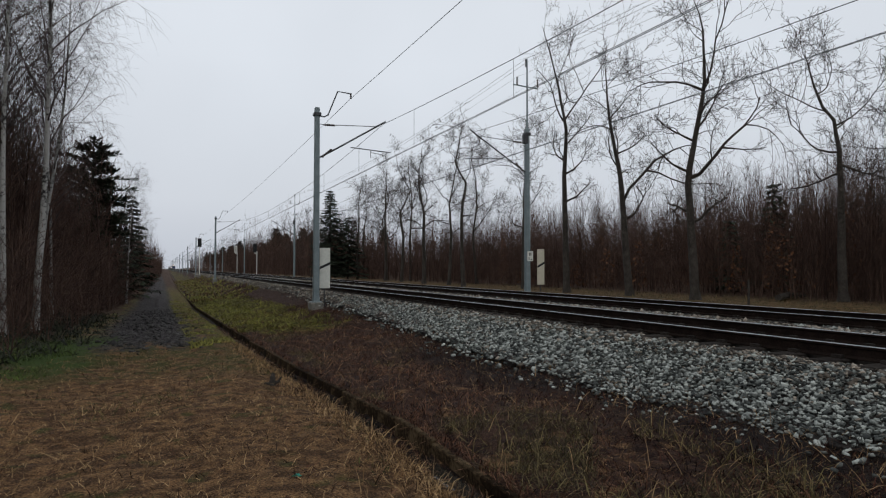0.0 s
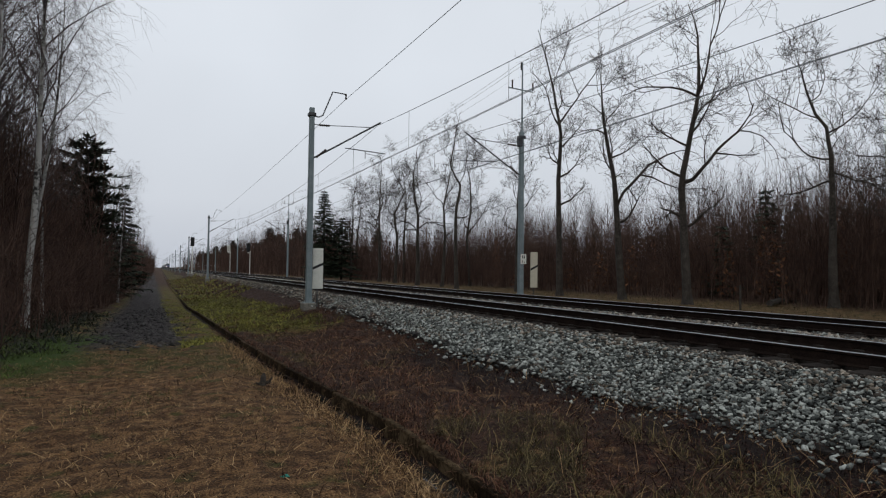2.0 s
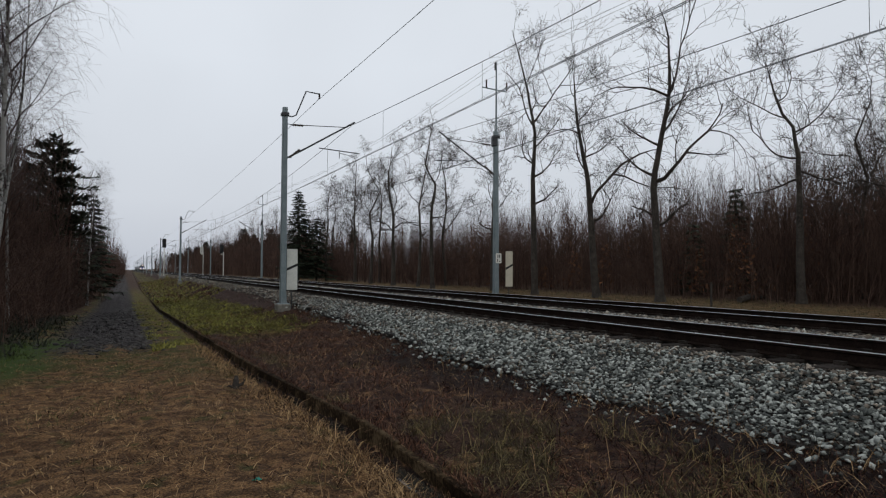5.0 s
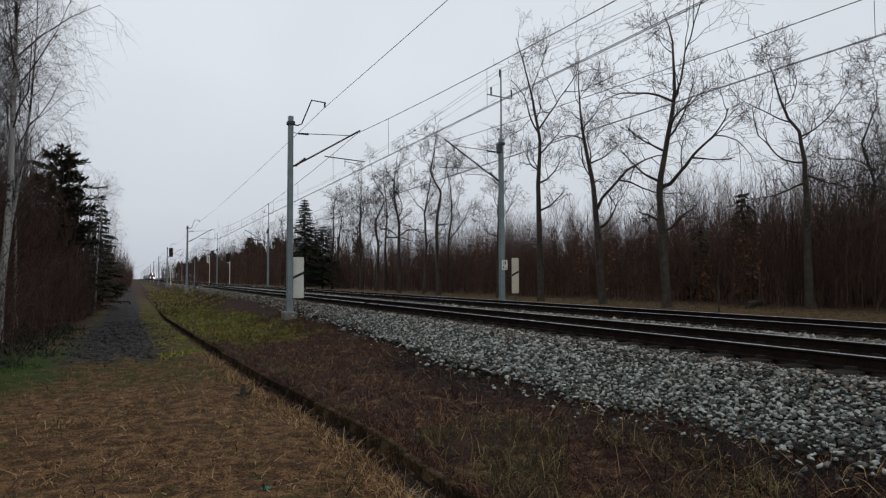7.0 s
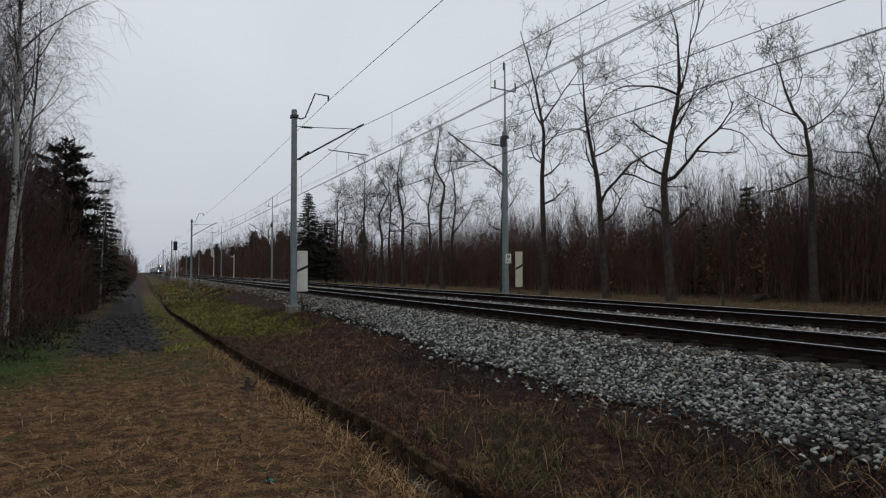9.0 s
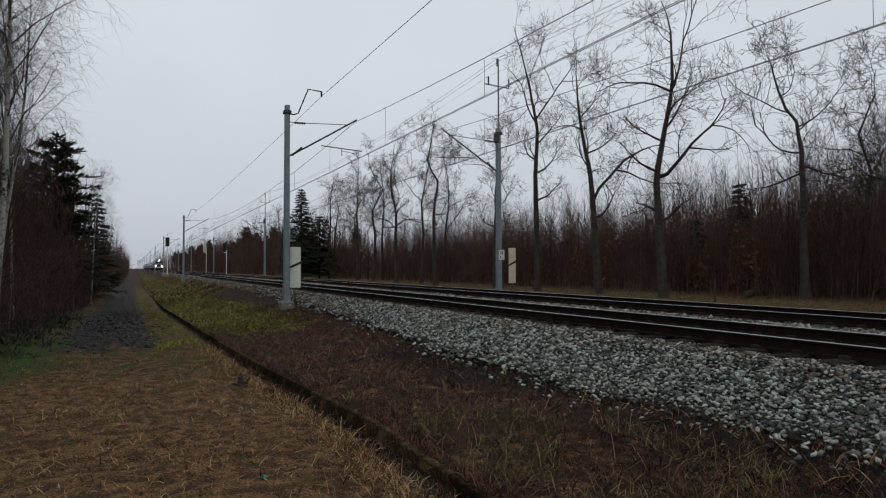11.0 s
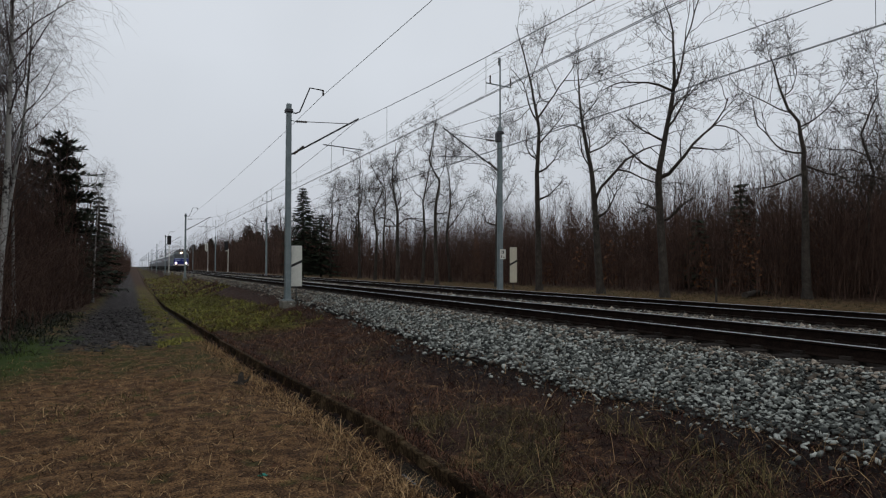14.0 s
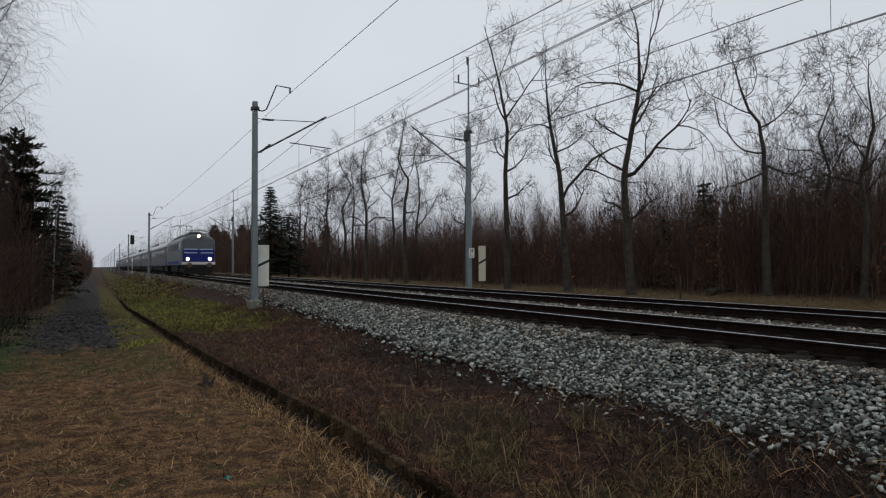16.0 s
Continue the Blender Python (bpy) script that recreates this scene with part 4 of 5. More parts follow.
POLE = [(15, 0.17, 0.50, 0.022, 0.05, 0.22), (4, 0.55, 0.55, 0.12, 0.10, 0.15), (0, 0, 0, 0.16, 0.06, 0)]
BRUSH = [(16, 0.42, 0.42, 0.05, 0.05, 0.06), (6, 0.5, 0.5, 0.10, 0.08, 0.12), (0, 0, 0, 0.14, 0.05, 0)]
FARPOLE = [(13, 0.24, 0.50, 0.03, 0.05, 0.2), (0, 0, 0, 0.12, 0.10, 0)]
OAK = [(12, 0.42, 0.78, 0.055, 0.05, 0.38), (7, 0.48, 0.80, 0.27, 0.07, 0.22), (6, 0.50, 0.75, 0.28, 0.04, 0.2), (4, 0.66, 0.7, 0.25, 0.03, 0.15), (0, 0, 0, 0.25, 0.0, 0)]
BIRCH = [(32, 0.22, 0.62, 0.03, 0.03, 0.34), (9, 0.45, 0.65, 0.10, 0.0, 0.2), (7, 0.75, 0.8, 0.16, -0.22, 0.2), (0, 0, 0, 0.12, -0.45, 0)]


def make_tree(name, label, category, seed, h, r, spec, bark, twig, at, lean=(0, 0), group="", turn=0.0, scale=1.0):
    rng = np.random.default_rng(seed)
    w = Wood()
    grow(w, rng, np.array([0.0, 0, -0.3]), unit(np.array([lean[0], lean[1], 1.0])), r, h * 0.82, 0, spec)
    flare = [(0, 0, -0.35), (0, 0, 0.0), (0, 0, 0.35)]
    w.limb(np.array(flare, float), [r * 1.6, r * 1.3, r * 1.0], 7)
    t = thing(name, label, category, at, group)
    v, f = w.arrays([7])
    tr = part("trunk", soup("trunk", v, f, bark), bark, t)
    v, f = w.arrays([4, 3])
    part("crown", soup("crown", v, f, twig), twig, t, "bare branches and fine twigs")
    return t


def stand(x, y, turn=0.0, s=1.0):
    return pose(x, y, float(ground_z(x, y)) - 0.02, 0, 0, turn) @ Matrix.Diagonal((s, s, s, 1))


def gnarl(wood, rng, p, d, r, length, level, rise=0.10):
    """A crooked oak limb: sharp kinks, side limbs at wide angles, clawed tips."""
    n = (9, 6, 4, 2)[level]
    pts, rad, dirs = [p], [r], [d]
    q = p.copy()
    end = max(r * 0.25, 0.007)
    bias = rng.normal(0, 0.09, 3)
    for i in range(1, n + 1):
        d = unit(d + rng.normal(0, (0.16, 0.19, 0.20, 0.18)[level], 3) + bias + np.array([0, 0, rise]))
        q = q + d * (length / n) * rng.uniform(0.75, 1.25)
        pts.append(q)
        rad.append(r + (end - r) * (i / n) ** 0.7)
        dirs.append(d)
    wood.limb(pts, rad, 4 if level < 2 else 3)
    if level == 3:
        return
    kids = (6, 5, 4)[level]
    flip = rng.choice((-1, 1))
    for c in range(kids):
        t = 0.22 + 0.78 * (c + rng.uniform(0.1, 0.9)) / kids
        x = t * n
        i = min(int(x), n - 1)
        at = pts[i] + (pts[i + 1] - pts[i]) * (x - i)
        flip = -flip
        side = unit(np.cross(dirs[i + 1], rng.normal(0, 1, 3)) + np.array([0, 0, 0.5 * flip]))
        ang = rng.uniform(0.55, 1.15)
        rr = max(rad[i] * rng.uniform(0.45, 0.72), 0.008)
        gnarl(wood, rng, at, unit(dirs[i + 1] * math.cos(ang) + side * math.sin(ang)), rr, length * rng.uniform(0.42, 0.72) * (1.2 - 0.45 * t), level + 1, rise)


def make_oak(x, y, h, r, seed, bows, limbs, label, group):
    """An oak whose trunk sways by bows (height share, metres aside); limbs: (height share, side, length, rise in degrees)."""
    rng = np.random.default_rng(seed)
    w = Wood()
    far = math.hypot(x, y)
    across, away = np.array([y, -x, 0.0]) / far, np.array([x, y, 0.0]) / far
    hs = [0.0] + [b[0] for b in bows] + ([1.0] if bows[-1][0] < 1 else [])
    off = [0.0] + [b[1] for b in bows] + ([bows[-1][1] * 1.1] if bows[-1][0] < 1 else [])
    ts = np.linspace(0, 1, 19)
    jig = np.cumsum(rng.normal(0, 0.05, (19, 2)), axis=0) * np.linspace(0, 1, 19)[:, None]
    pts = [np.array([0, 0, -0.3]) + across * (np.interp(t, hs, off) + jig[k, 0]) + away * jig[k, 1] * 1.5 + np.array([0, 0, t * h]) for k, t in enumerate(ts)]
    rads = [max(0.014, r * (1.0 - 0.93 * t ** 1.15)) for t in ts]
    w.limb(pts, rads, 7)
    w.limb(np.array([(0, 0, -0.35), (0, 0, 0.0), (0, 0, 0.45)], float), [r * 1.7, r * 1.35, r * 1.0], 7)
    extra = [(f, rng.uniform(-0.5, 0.5), rng.uniform(1.0, 2.2), rng.uniform(20, 60)) for f in np.linspace(0.5, 0.97, 6)]
    for k, (f, side, ln, rise) in enumerate(list(limbs) + extra):
        kk = min(int(f * 18), 17)
        at = pts[kk] + (pts[kk + 1] - pts[kk]) * (f * 18 - kk)
        depth = rng.uniform(-0.45, 0.45) if k < len(limbs) else rng.choice((-1, 1))
        flat = unit(across * side + away * depth)
        e = radians(rise)
        d = flat * math.cos(e) + np.array([0, 0, math.sin(e)])
        thick = rads[kk] * (0.75 if ln > 3.5 else 0.52)
        gnarl(w, rng, at, d, max(thick, 0.02), ln * 1.22, 0 if ln > 1.6 else 1, 0.04 if rise < 20 else 0.08)
    t = thing("oak_tree", label, "tree", stand(x, y), group)
    v, f = w.arrays([7])
    part("trunk", soup("trunk", v, f, M_BARK), M_BARK, t)
    v, f = w.arrays([4, 3])
    part("crown", soup("crown", v, f, M_TWIG), M_TWIG, t, "bare crooked branches and clawed twigs")


def build_oaks():
    label = "tall bare oak with crooked spreading limbs at the wood's edge"
    group = "bare oaks along the wood"
    make_oak(25.2, 25.6, 16.2, 0.25, 3, [(0.41, -0.27), (0.58, 0.2), (0.68, 0.5), (0.87, 0.5), (1.0, 0.1)], [(0.43, -1, 2.2, 35), (0.41, 1, 4.2, 28), (0.53, -1, 2.0, 18), (0.57, 1, 2.7, 30), (0.69, -1, 3.9, 36), (0.70, 1, 5.2, 60), (0.27, 1, 2.0, 20), (0.85, -1, 1.9, 45), (0.3, -1, 1.7, 5), (0.62, 1, 1.9, 40)], label, group)
    make_oak(25.0, 37.0, 18.6, 0.24, 5, [(0.45, -0.13), (0.6, 0.1), (0.7, -0.19), (0.8, -0.4), (1.0, -1.2)], [(0.64, -1, 4.7, 60), (0.65, 1, 5.4, 65), (0.45, 1, 2.2, 30), (0.5, -1, 2.0, 35), (0.35, 1, 1.7, 10), (0.8, 1, 2.6, 50), (0.56, 1, 2.4, 40)], label, group)
    make_oak(25.4, 31.0, 14.8, 0.25, 8, [(0.5, -0.35), (0.73, -0.82), (1.0, -0.85)], [(0.40, 1, 7.0, 68), (0.7, -1, 2.1, 45), (0.75, 1, 2.5, 40), (0.6, 1, 1.9, 20), (0.55, -1, 2.0, 25), (0.33, 1, 3.0, 22), (0.85, -1, 1.8, 55)], label, group)
    make_oak(29.0, 20.3, 12.2, 0.22, 11, [(0.6, -0.18), (0.73, -0.33), (0.8, -0.9), (0.86, -1.05), (1.0, -1.5)], [(0.6, -1, 3.5, 2), (0.76, -1, 3.0, 6), (0.7, 1, 2.6, 14), (0.83, 1, 2.5, 5), (0.55, 1, 2.4, -8), (0.52, -1, 2.0, -15), (0.9, 1, 1.7, 30)], "bare oak with a crooked broken crown and low spreading limbs", group)
    make_oak(24.0, 51.5, 15.6, 0.2, 14, [(0.42, -0.23), (0.61, 0.2), (0.71, -0.8), (0.87, -0.45), (1.0, 0.0)], [(0.62, 1, 2.9, 40), (0.8, 1, 2.6, 22), (0.75, -1, 2.0, 40), (0.9, -1, 1.7, 50), (0.42, 1, 2.2, 5)], label, group)
    make_oak(25.0, 63.5, 15.0, 0.24, 17, [(0.5, 0.1), (0.7, -0.4), (1.0, 0.2)], [(0.4, -1, 3.4, 42), (0.55, 1, 2.6, 40), (0.65, -1, 2.5, 50), (0.42, 1, 3.4, 45), (0.72, 1, 2.4, 45), (0.8, -1, 2.0, 45)], label, group)
    rng = np.random.default_rng(77)
    rows = [(25.5, 72.0, 15.5, 0.2), (26.5, 81.0, 15.8, 0.22), (26.0, 44.5, 14.4, 0.17), (26.0, 93.0, 15.5, 0.2), (25.0, 57.0, 14.5, 0.17), (29.5, 60.0, 15.0, 0.16), (28.5, 77.0, 16.0, 0.18), (29.0, 88.0, 16.0, 0.18), (28.5, 98.0, 15.5, 0.17), (23.0, 112.0, 11.5, 0.14), (36.0, 21.5, 12.5, 0.16), (30.5, 16.6, 11.0, 0.17)]
    for x, y, h, r in rows:
        bows = [(f, rng.normal(0, 0.35)) for f in (0.35, 0.55, 0.72, 0.9)]
        limbs = [(0.36 + 0.07 * k + rng.uniform(-0.03, 0.03), 1 if (k + int(x)) % 2 else -1, rng.uniform(1.9, 3.4) * (1.15 - 0.05 * k), rng.uniform(22, 58)) for k in range(7)]
        make_oak(x, y, h, r, int(x * 10 + y), bows, limbs, label, group)


build_oaks()


def build_birches():
    label = "tall birch with white bark and drooping bare twigs"
    rows = [(-3.6, 22.5, 20.0, 0.12, 51, 0.04), (-4.0, 20.5, 18.0, 0.10, 52, 0.0), (-4.9, 21.5, 18.5, 0.11, 53, 0.0), (-5.2, 18.5, 16.5, 0.10, 54, -0.01), (-4.3, 27.0, 15.5, 0.11, 55, 0.01), (-5.6, 24.5, 18.0, 0.12, 56, 0.0), (-2.7, 52.0, 11.5, 0.09, 57, 0.0), (-4.4, 31.0, 13.0, 0.09, 58, 0.02), (-6.6, 26.0, 17.0, 0.11, 59, 0.01), (-7.2, 22.0, 17.5, 0.11, 62, 0.0), (-6.2, 30.0, 15.5, 0.10, 63, 0.02), (-5.0, 24.0, 19.0, 0.11, 64, 0.02)]
    for x, y, h, r, seed, lx in rows:
        make_tree("birch_tree", label, "tree", seed, h, r, BIRCH, M_BIRCH, M_BIRCHTWIG, stand(x, y), (lx, 0.0), "birches by the cart track")
    make_tree("oak_tree", "dark bare oak overhanging the cart track", "tree", 61, 15.0, 0.17, OAK, M_BARK, M_TWIG, stand(-6.6, 15.4), (-0.03, 0), "trees of the roadside wood")


build_birches()


def conifer_arrays(seed, h, spread, pine=False, rich=1.0):
    """Needle sprays: short bent blades in whorled boughs, as quads."""
    rng = np.random.default_rng(seed)
    w = Wood()
    w.limb(np.array([(0, 0, -0.3), (0.05, 0, h * 0.5), (0, 0.05, h)], float), [0.018 * h, 0.012 * h, 0.02], 7)
    vs, fs, c = [], [], 0
    levels = int(h * (2.6 if rich > 0.5 else 1.6))
    for k in range(levels):
        t = k / levels
        z = h * (0.12 + 0.88 * t) if not pine else h * (0.32 + 0.68 * t)
        reach = spread * ((1 - t) ** 0.8 + 0.05) if not pine else spread * math.sin(math.pi * min(1, 0.18 + 0.8 * t)) * rng.uniform(0.5, 1.2)
        for b in range(7):
            a = rng.uniform(0, 6.28)
            ln = reach * rng.uniform(0.6, 1.15)
            dz = -0.28 * ln if not pine else 0.25 * ln
            pts = np.array([(0, 0, z), (math.cos(a) * ln * 0.55, math.sin(a) * ln * 0.55, z + dz * 0.7), (math.cos(a) * ln, math.sin(a) * ln, z + dz * 0.75)])
            w.limb(pts, [0.03, 0.018, 0.006], 3)
            for s in range(max(4, int(ln * 20 * rich))):
                u = rng.uniform(0.2, 1.0)
                at = pts[0] + (pts[2] - pts[0]) * u + np.array([0, 0, dz * 0.25 * math.sin(u * 3.1)])
                da = a + rng.uniform(-1.3, 1.3)
                sl = rng.uniform(0.22, 0.5) * (1 if rich > 0.5 else 2.2)
                d = np.array([math.cos(da), math.sin(da), rng.uniform(-0.7, 0.15) if not pine else rng.uniform(-0.1, 0.9)]) * sl
                n = np.array([-math.sin(da), math.cos(da), rng.uniform(-0.4, 0.4)]) * rng.uniform(0.06, 0.13) * (1 if rich > 0.5 else 2.6)
                vs.append(np.array([at - n * 0.4, at + d * 0.5 - n, at + d, at + d * 0.5 + n]))
                fs.append(np.arange(4) + c)
                c += 4
    return w, np.concatenate(vs), np.array(fs)


def make_conifer(name, label, seed, h, spread, at, pine=False, group="", rich=1.0):
    w, v, f = conifer_arrays(seed, h, spread, pine, rich)
    t = thing(name, label, "tree", at, group)
    tv, tf = w.arrays([7, 3])
    part("trunk", soup("trunk", tv, tf, M_BARK), M_BARK, t)
    part("crown", soup("crown", v, f, M_NEEDLE), M_NEEDLE, t, "dark green needle boughs")
    return t


def build_conifers():
    lab = "dark green spruce with drooping boughs in the wood"
    make_conifer("spruce_tree", lab, 71, 9.2, 2.1, stand(-2.9, 62.0), group="spruces of the wood")
    make_conifer("spruce_tree", lab, 72, 9.2, 2.3, stand(-3.9, 52.0), group="spruces of the wood")
    make_conifer("pine_tree", "dark pine with a ragged crown in the wood", 73, 10.4, 2.4, stand(-4.2, 44.0), True, "pines of the wood")
    make_conifer("spruce_tree", lab, 74, 13.6, 3.4, stand(22.3, 95.0), group="spruces of the wood", rich=1.5)
    make_conifer("spruce_tree", lab, 75, 9.6, 3.4, stand(24.8, 94.0), group="spruces of the wood", rich=1.5)
    make_conifer("spruce_tree", lab, 76, 7.3, 1.5, stand(36.4, 30.1), group="spruces of the wood")
    make_conifer("spruce_tree", lab, 77, 5.0, 1.3, stand(33.7, 31.2), group="spruces of the wood")


build_conifers()


def scatter(variants, spots, name, label, category, material, kind="stuff"):
    """Joins placed copies of the variants (verts, quads) into one object."""
    vs, fs, off = [], [], 0
    for k, (x, y, z, a, s, sz) in spots:
        v, f = variants[k]
        ca, sa = math.cos(a), math.sin(a)
        vs.append(np.stack([(v[:, 0] * ca - v[:, 1] * sa) * s + x, (v[:, 0] * sa + v[:, 1] * ca) * s + y, v[:, 2] * sz + z], 1))
        fs.append(f + off)
        off += len(v)
    return tagged(new(name, soup(name, np.concatenate(vs), np.concatenate(fs), material)), label, category, kind=kind)


def saplings(seed, n, spec, h=(5.0, 8.0), r=(0.03, 0.06)):
    out = []
    for i in range(n):
        rng = np.random.default_rng(seed + i)
        w = Wood()
        grow(w, rng, np.array([0.0, 0, -0.2]), unit(np.array([rng.normal(0, 0.05), rng.normal(0, 0.05), 1.0])), rng.uniform(*r), rng.uniform(*h), 0, spec)
        out.append(w.arrays([7, 4, 3]))
    return out


BUSH = [(8, 0.6, 0.7, 0.12, 0.03, 0.05), (4, 0.7, 0.7, 0.18, 0.05, 0.1), (0, 0, 0, 0.2, 0.05, 0)]


def build_thickets():
    rng = np.random.default_rng(5)
    pole = saplings(100, 12, POLE, (6.0, 8.5), (0.035, 0.065))
    bush = saplings(200, 8, BUSH, (1.6, 3.0), (0.012, 0.022))
    brush = saplings(400, 10, BRUSH, (4.0, 6.0), (0.02, 0.035))
    thin = saplings(300, 10, FARPOLE, (6.0, 8.5), (0.05, 0.09))
    near, far, low, mass = [], [], [], []

    def put(lst, n, x0, x1, y0, y1, vs, s0, s1, lean=1.0):
        for _ in range(n):
            x = x0 + (x1 - x0) * rng.uniform(0, 1) ** lean
            y = rng.uniform(y0, y1)
            s = rng.uniform(s0, s1) * (1 + 0.13 * math.sin(y * 0.45) * math.sin(y * 0.17 + 1) + 0.08 * math.sin(y * 1.3 + x))
            lst.append((int(rng.integers(len(vs))), (x + bend(y), y, float(ground_z(x, y)) - 0.05, rng.uniform(0, 6.28), s, s * rng.uniform(0.85, 1.15))))

    # the wood beyond the line, rising to the south
    put(near, 330, 29.5, 44, 22, 46, pole, 0.55, 0.86)
    put(near, 200, 31, 46, 8, 24, pole, 0.78, 1.12)
    put(near, 300, 28.5, 42, 44, 80, pole, 0.5, 0.80)
    put(far, 420, 42, 62, 10, 70, thin, 0.75, 1.1)
    put(far, 240, 56, 100, 14, 70, thin, 0.85, 1.3)
    put(far, 420, 27, 50, 75, 150, thin, 0.75, 1.05, 1.2)
    put(far, 560, 24, 44, 120, 260, thin, 1.15, 1.6)
    put(far, 520, 20, 50, 240, 660, thin, 1.4, 2.0)
    put(low, 330, 27.3, 42, 8, 62, bush, 0.9, 1.7)
    put(mass, 400, 29.0, 46, 20, 62, brush, 0.62, 0.95)
    put(mass, 200, 30.5, 48, 6, 24, brush, 0.8, 1.2)
    put(mass, 190, 38, 60, 8, 34, brush, 1.2, 1.7)
    put(mass, 150, 40, 62, 34, 56, brush, 1.15, 1.55)
    put(mass, 230, 36, 60, 54, 100, brush, 1.15, 1.6)
    put(mass, 170, 22, 34, 112, 300, brush, 1.4, 2.1)
    put(mass, 260, 27.5, 44, 58, 120, brush, 0.8, 1.2)
    put(low, 170, 26.8, 44, 60, 120, bush, 1.2, 2.2, 1.3)
    put(low, 230, 22, 42, 115, 320, bush, 1.8, 3.0, 1.2)
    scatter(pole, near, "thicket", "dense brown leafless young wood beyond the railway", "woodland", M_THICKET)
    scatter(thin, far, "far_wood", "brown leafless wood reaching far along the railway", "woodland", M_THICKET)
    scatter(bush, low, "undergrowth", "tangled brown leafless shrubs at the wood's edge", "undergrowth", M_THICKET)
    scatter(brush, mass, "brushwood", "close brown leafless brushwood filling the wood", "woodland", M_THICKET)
    # young beeches that keep their withered leaves
    vs, fs, c = [], [], 0
    for _ in range(46):
        x, y = rng.uniform(29, 40), rng.uniform(12, 60)
        z, h, w = float(ground_z(x, y)), rng.uniform(1.8, 4.6), rng.uniform(0.5, 1.1)
        for _ in range(150):
            t = rng.uniform(0.12, 1)
            a, rr = rng.uniform(0, 6.28), w * (1.1 - t) * rng.uniform(0.3, 1.0) + 0.1
            p = np.array([x + math.cos(a) * rr, y + math.sin(a) * rr, z + t * h])
            u, q = rng.normal(0, 0.05, 3), rng.normal(0, 0.04, 3)
            vs.append(np.array([p - u, p + q, p + u, p - q]))
            fs.append(np.arange(4) + c)
            c += 4
    tagged(new("withered_leaves", soup("withered_leaves", np.concatenate(vs), np.array(fs), M_WITHERED)), "rust-brown withered leaves on young beeches in the wood", "leaves", kind="stuff")
    # the wood by the cart track
    near, far, low, mass = [], [], [], []
    put(mass, 170, -5.0, -15, 17, 30, brush, 1.0, 1.6)
    put(mass, 200, -4.4, -14, 28, 48, brush, 1.2, 1.75)
    put(mass, 40, -3.4, -4.8, 34, 48, brush, 0.8, 1.15)
    put(mass, 90, -4.6, -13, 40, 80, brush, 1.0, 1.5, 1.2)
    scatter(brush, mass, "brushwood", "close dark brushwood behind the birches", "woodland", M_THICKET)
    put(near, 200, -4.6, -15, 24, 44, pole, 0.85, 1.25, 1.2)
    put(near, 60, -6.5, -14, 15, 25, pole, 0.8, 1.2, 1.2)
    put(far, 420, -3.2, -20, 36, 240, thin, 0.9, 1.35, 1.5)
    put(far, 240, -2.4, -16, 220, 640, thin, 1.0, 1.5, 1.5)
    put(low, 300, -2.9, -8, 15, 60, bush, 0.6, 1.4, 1.4)
    put(low, 190, -2.0, -8, 55, 220, bush, 1.0, 1.8, 1.5)
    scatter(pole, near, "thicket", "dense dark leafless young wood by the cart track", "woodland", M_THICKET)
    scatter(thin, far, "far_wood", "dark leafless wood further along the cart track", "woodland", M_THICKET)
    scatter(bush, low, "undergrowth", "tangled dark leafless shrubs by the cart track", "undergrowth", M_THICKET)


build_thickets()


def build_far_pines():
    rng = np.random.default_rng(81)
    lab = "far dark pine rising over the brown wood"
    first = make_conifer("pine_tree", lab, 82, 14.0, 2.8, stand(40, 250), True, "far pines", 0.5)
    second = make_conifer("pine_tree", lab, 83, 15.0, 3.0, stand(44, 262), True, "far pines", 0.5)
    for k in range(70):
        y = 200 + 5.5 * k + rng.uniform(-6, 6)
        x = 30 + rng.uniform(0, 40)
        copy_thing(first if k % 2 else second, stand(x, y, rng.uniform(0, 360), rng.uniform(0.7, 1.05)))


build_far_pines()


# ---------------------------------------------------------------- stones and grass
def stone_shape(seed):
    """A broken stone: a block with its corners knocked about and one bitten off."""
    rng = np.random.default_rng(seed)
    v = np.array([(x, y, z) for z in (-1, 1) for y in (-1, 1) for x in (-1, 1)], float)
    v += rng.uniform(-0.42, 0.42, (8, 3))
    v[4:] *= rng.uniform(0.35, 0.95, (4, 1))
    v[rng.integers(4, 8)] *= 0.45
    v *= np.array([1.0, 0.74, 0.46])
    f = np.array([(0, 2, 3), (0, 3, 1), (4, 5, 7), (4, 7, 6), (0, 1, 5), (0, 5, 4), (2, 6, 7), (2, 7, 3), (0, 4, 6), (0, 6, 2), (1, 3, 7), (1, 7, 5)])
    return v, f


def spin(rng, n):
    """n random turns, mostly flat."""
    out = []
    for a, b, g in zip(rng.uniform(0, 6.28, n), rng.normal(0, 0.36, n), rng.normal(0, 0.36, n)):
        out.append(np.array(Euler((b, g, a)).to_matrix()))
    return np.array(out)


def pile(name, xs, ys, zs, sizes, seed, material, parent=None, label="", category=""):
    rng = np.random.default_rng(seed)
    shapes = [stone_shape(seed * 31 + k) for k in range(12)]
    v = np.stack([shapes[k][0] for k in rng.integers(0, 12, len(xs))])
    v = np.einsum("nij,nkj->nki", spin(rng, len(xs)), v) * sizes[:, None, None]
    v += np.stack([xs, ys, zs], 1)[:, None, :]
    f = shapes[0][1][None, :, :] + (np.arange(len(xs)) * 8)[:, None, None]
    ob = new(name, soup(name, v.reshape(-1, 3), f.reshape(-1, 3), material))
    ob.parent = parent
    return tagged(ob, label, category, kind="stuff")


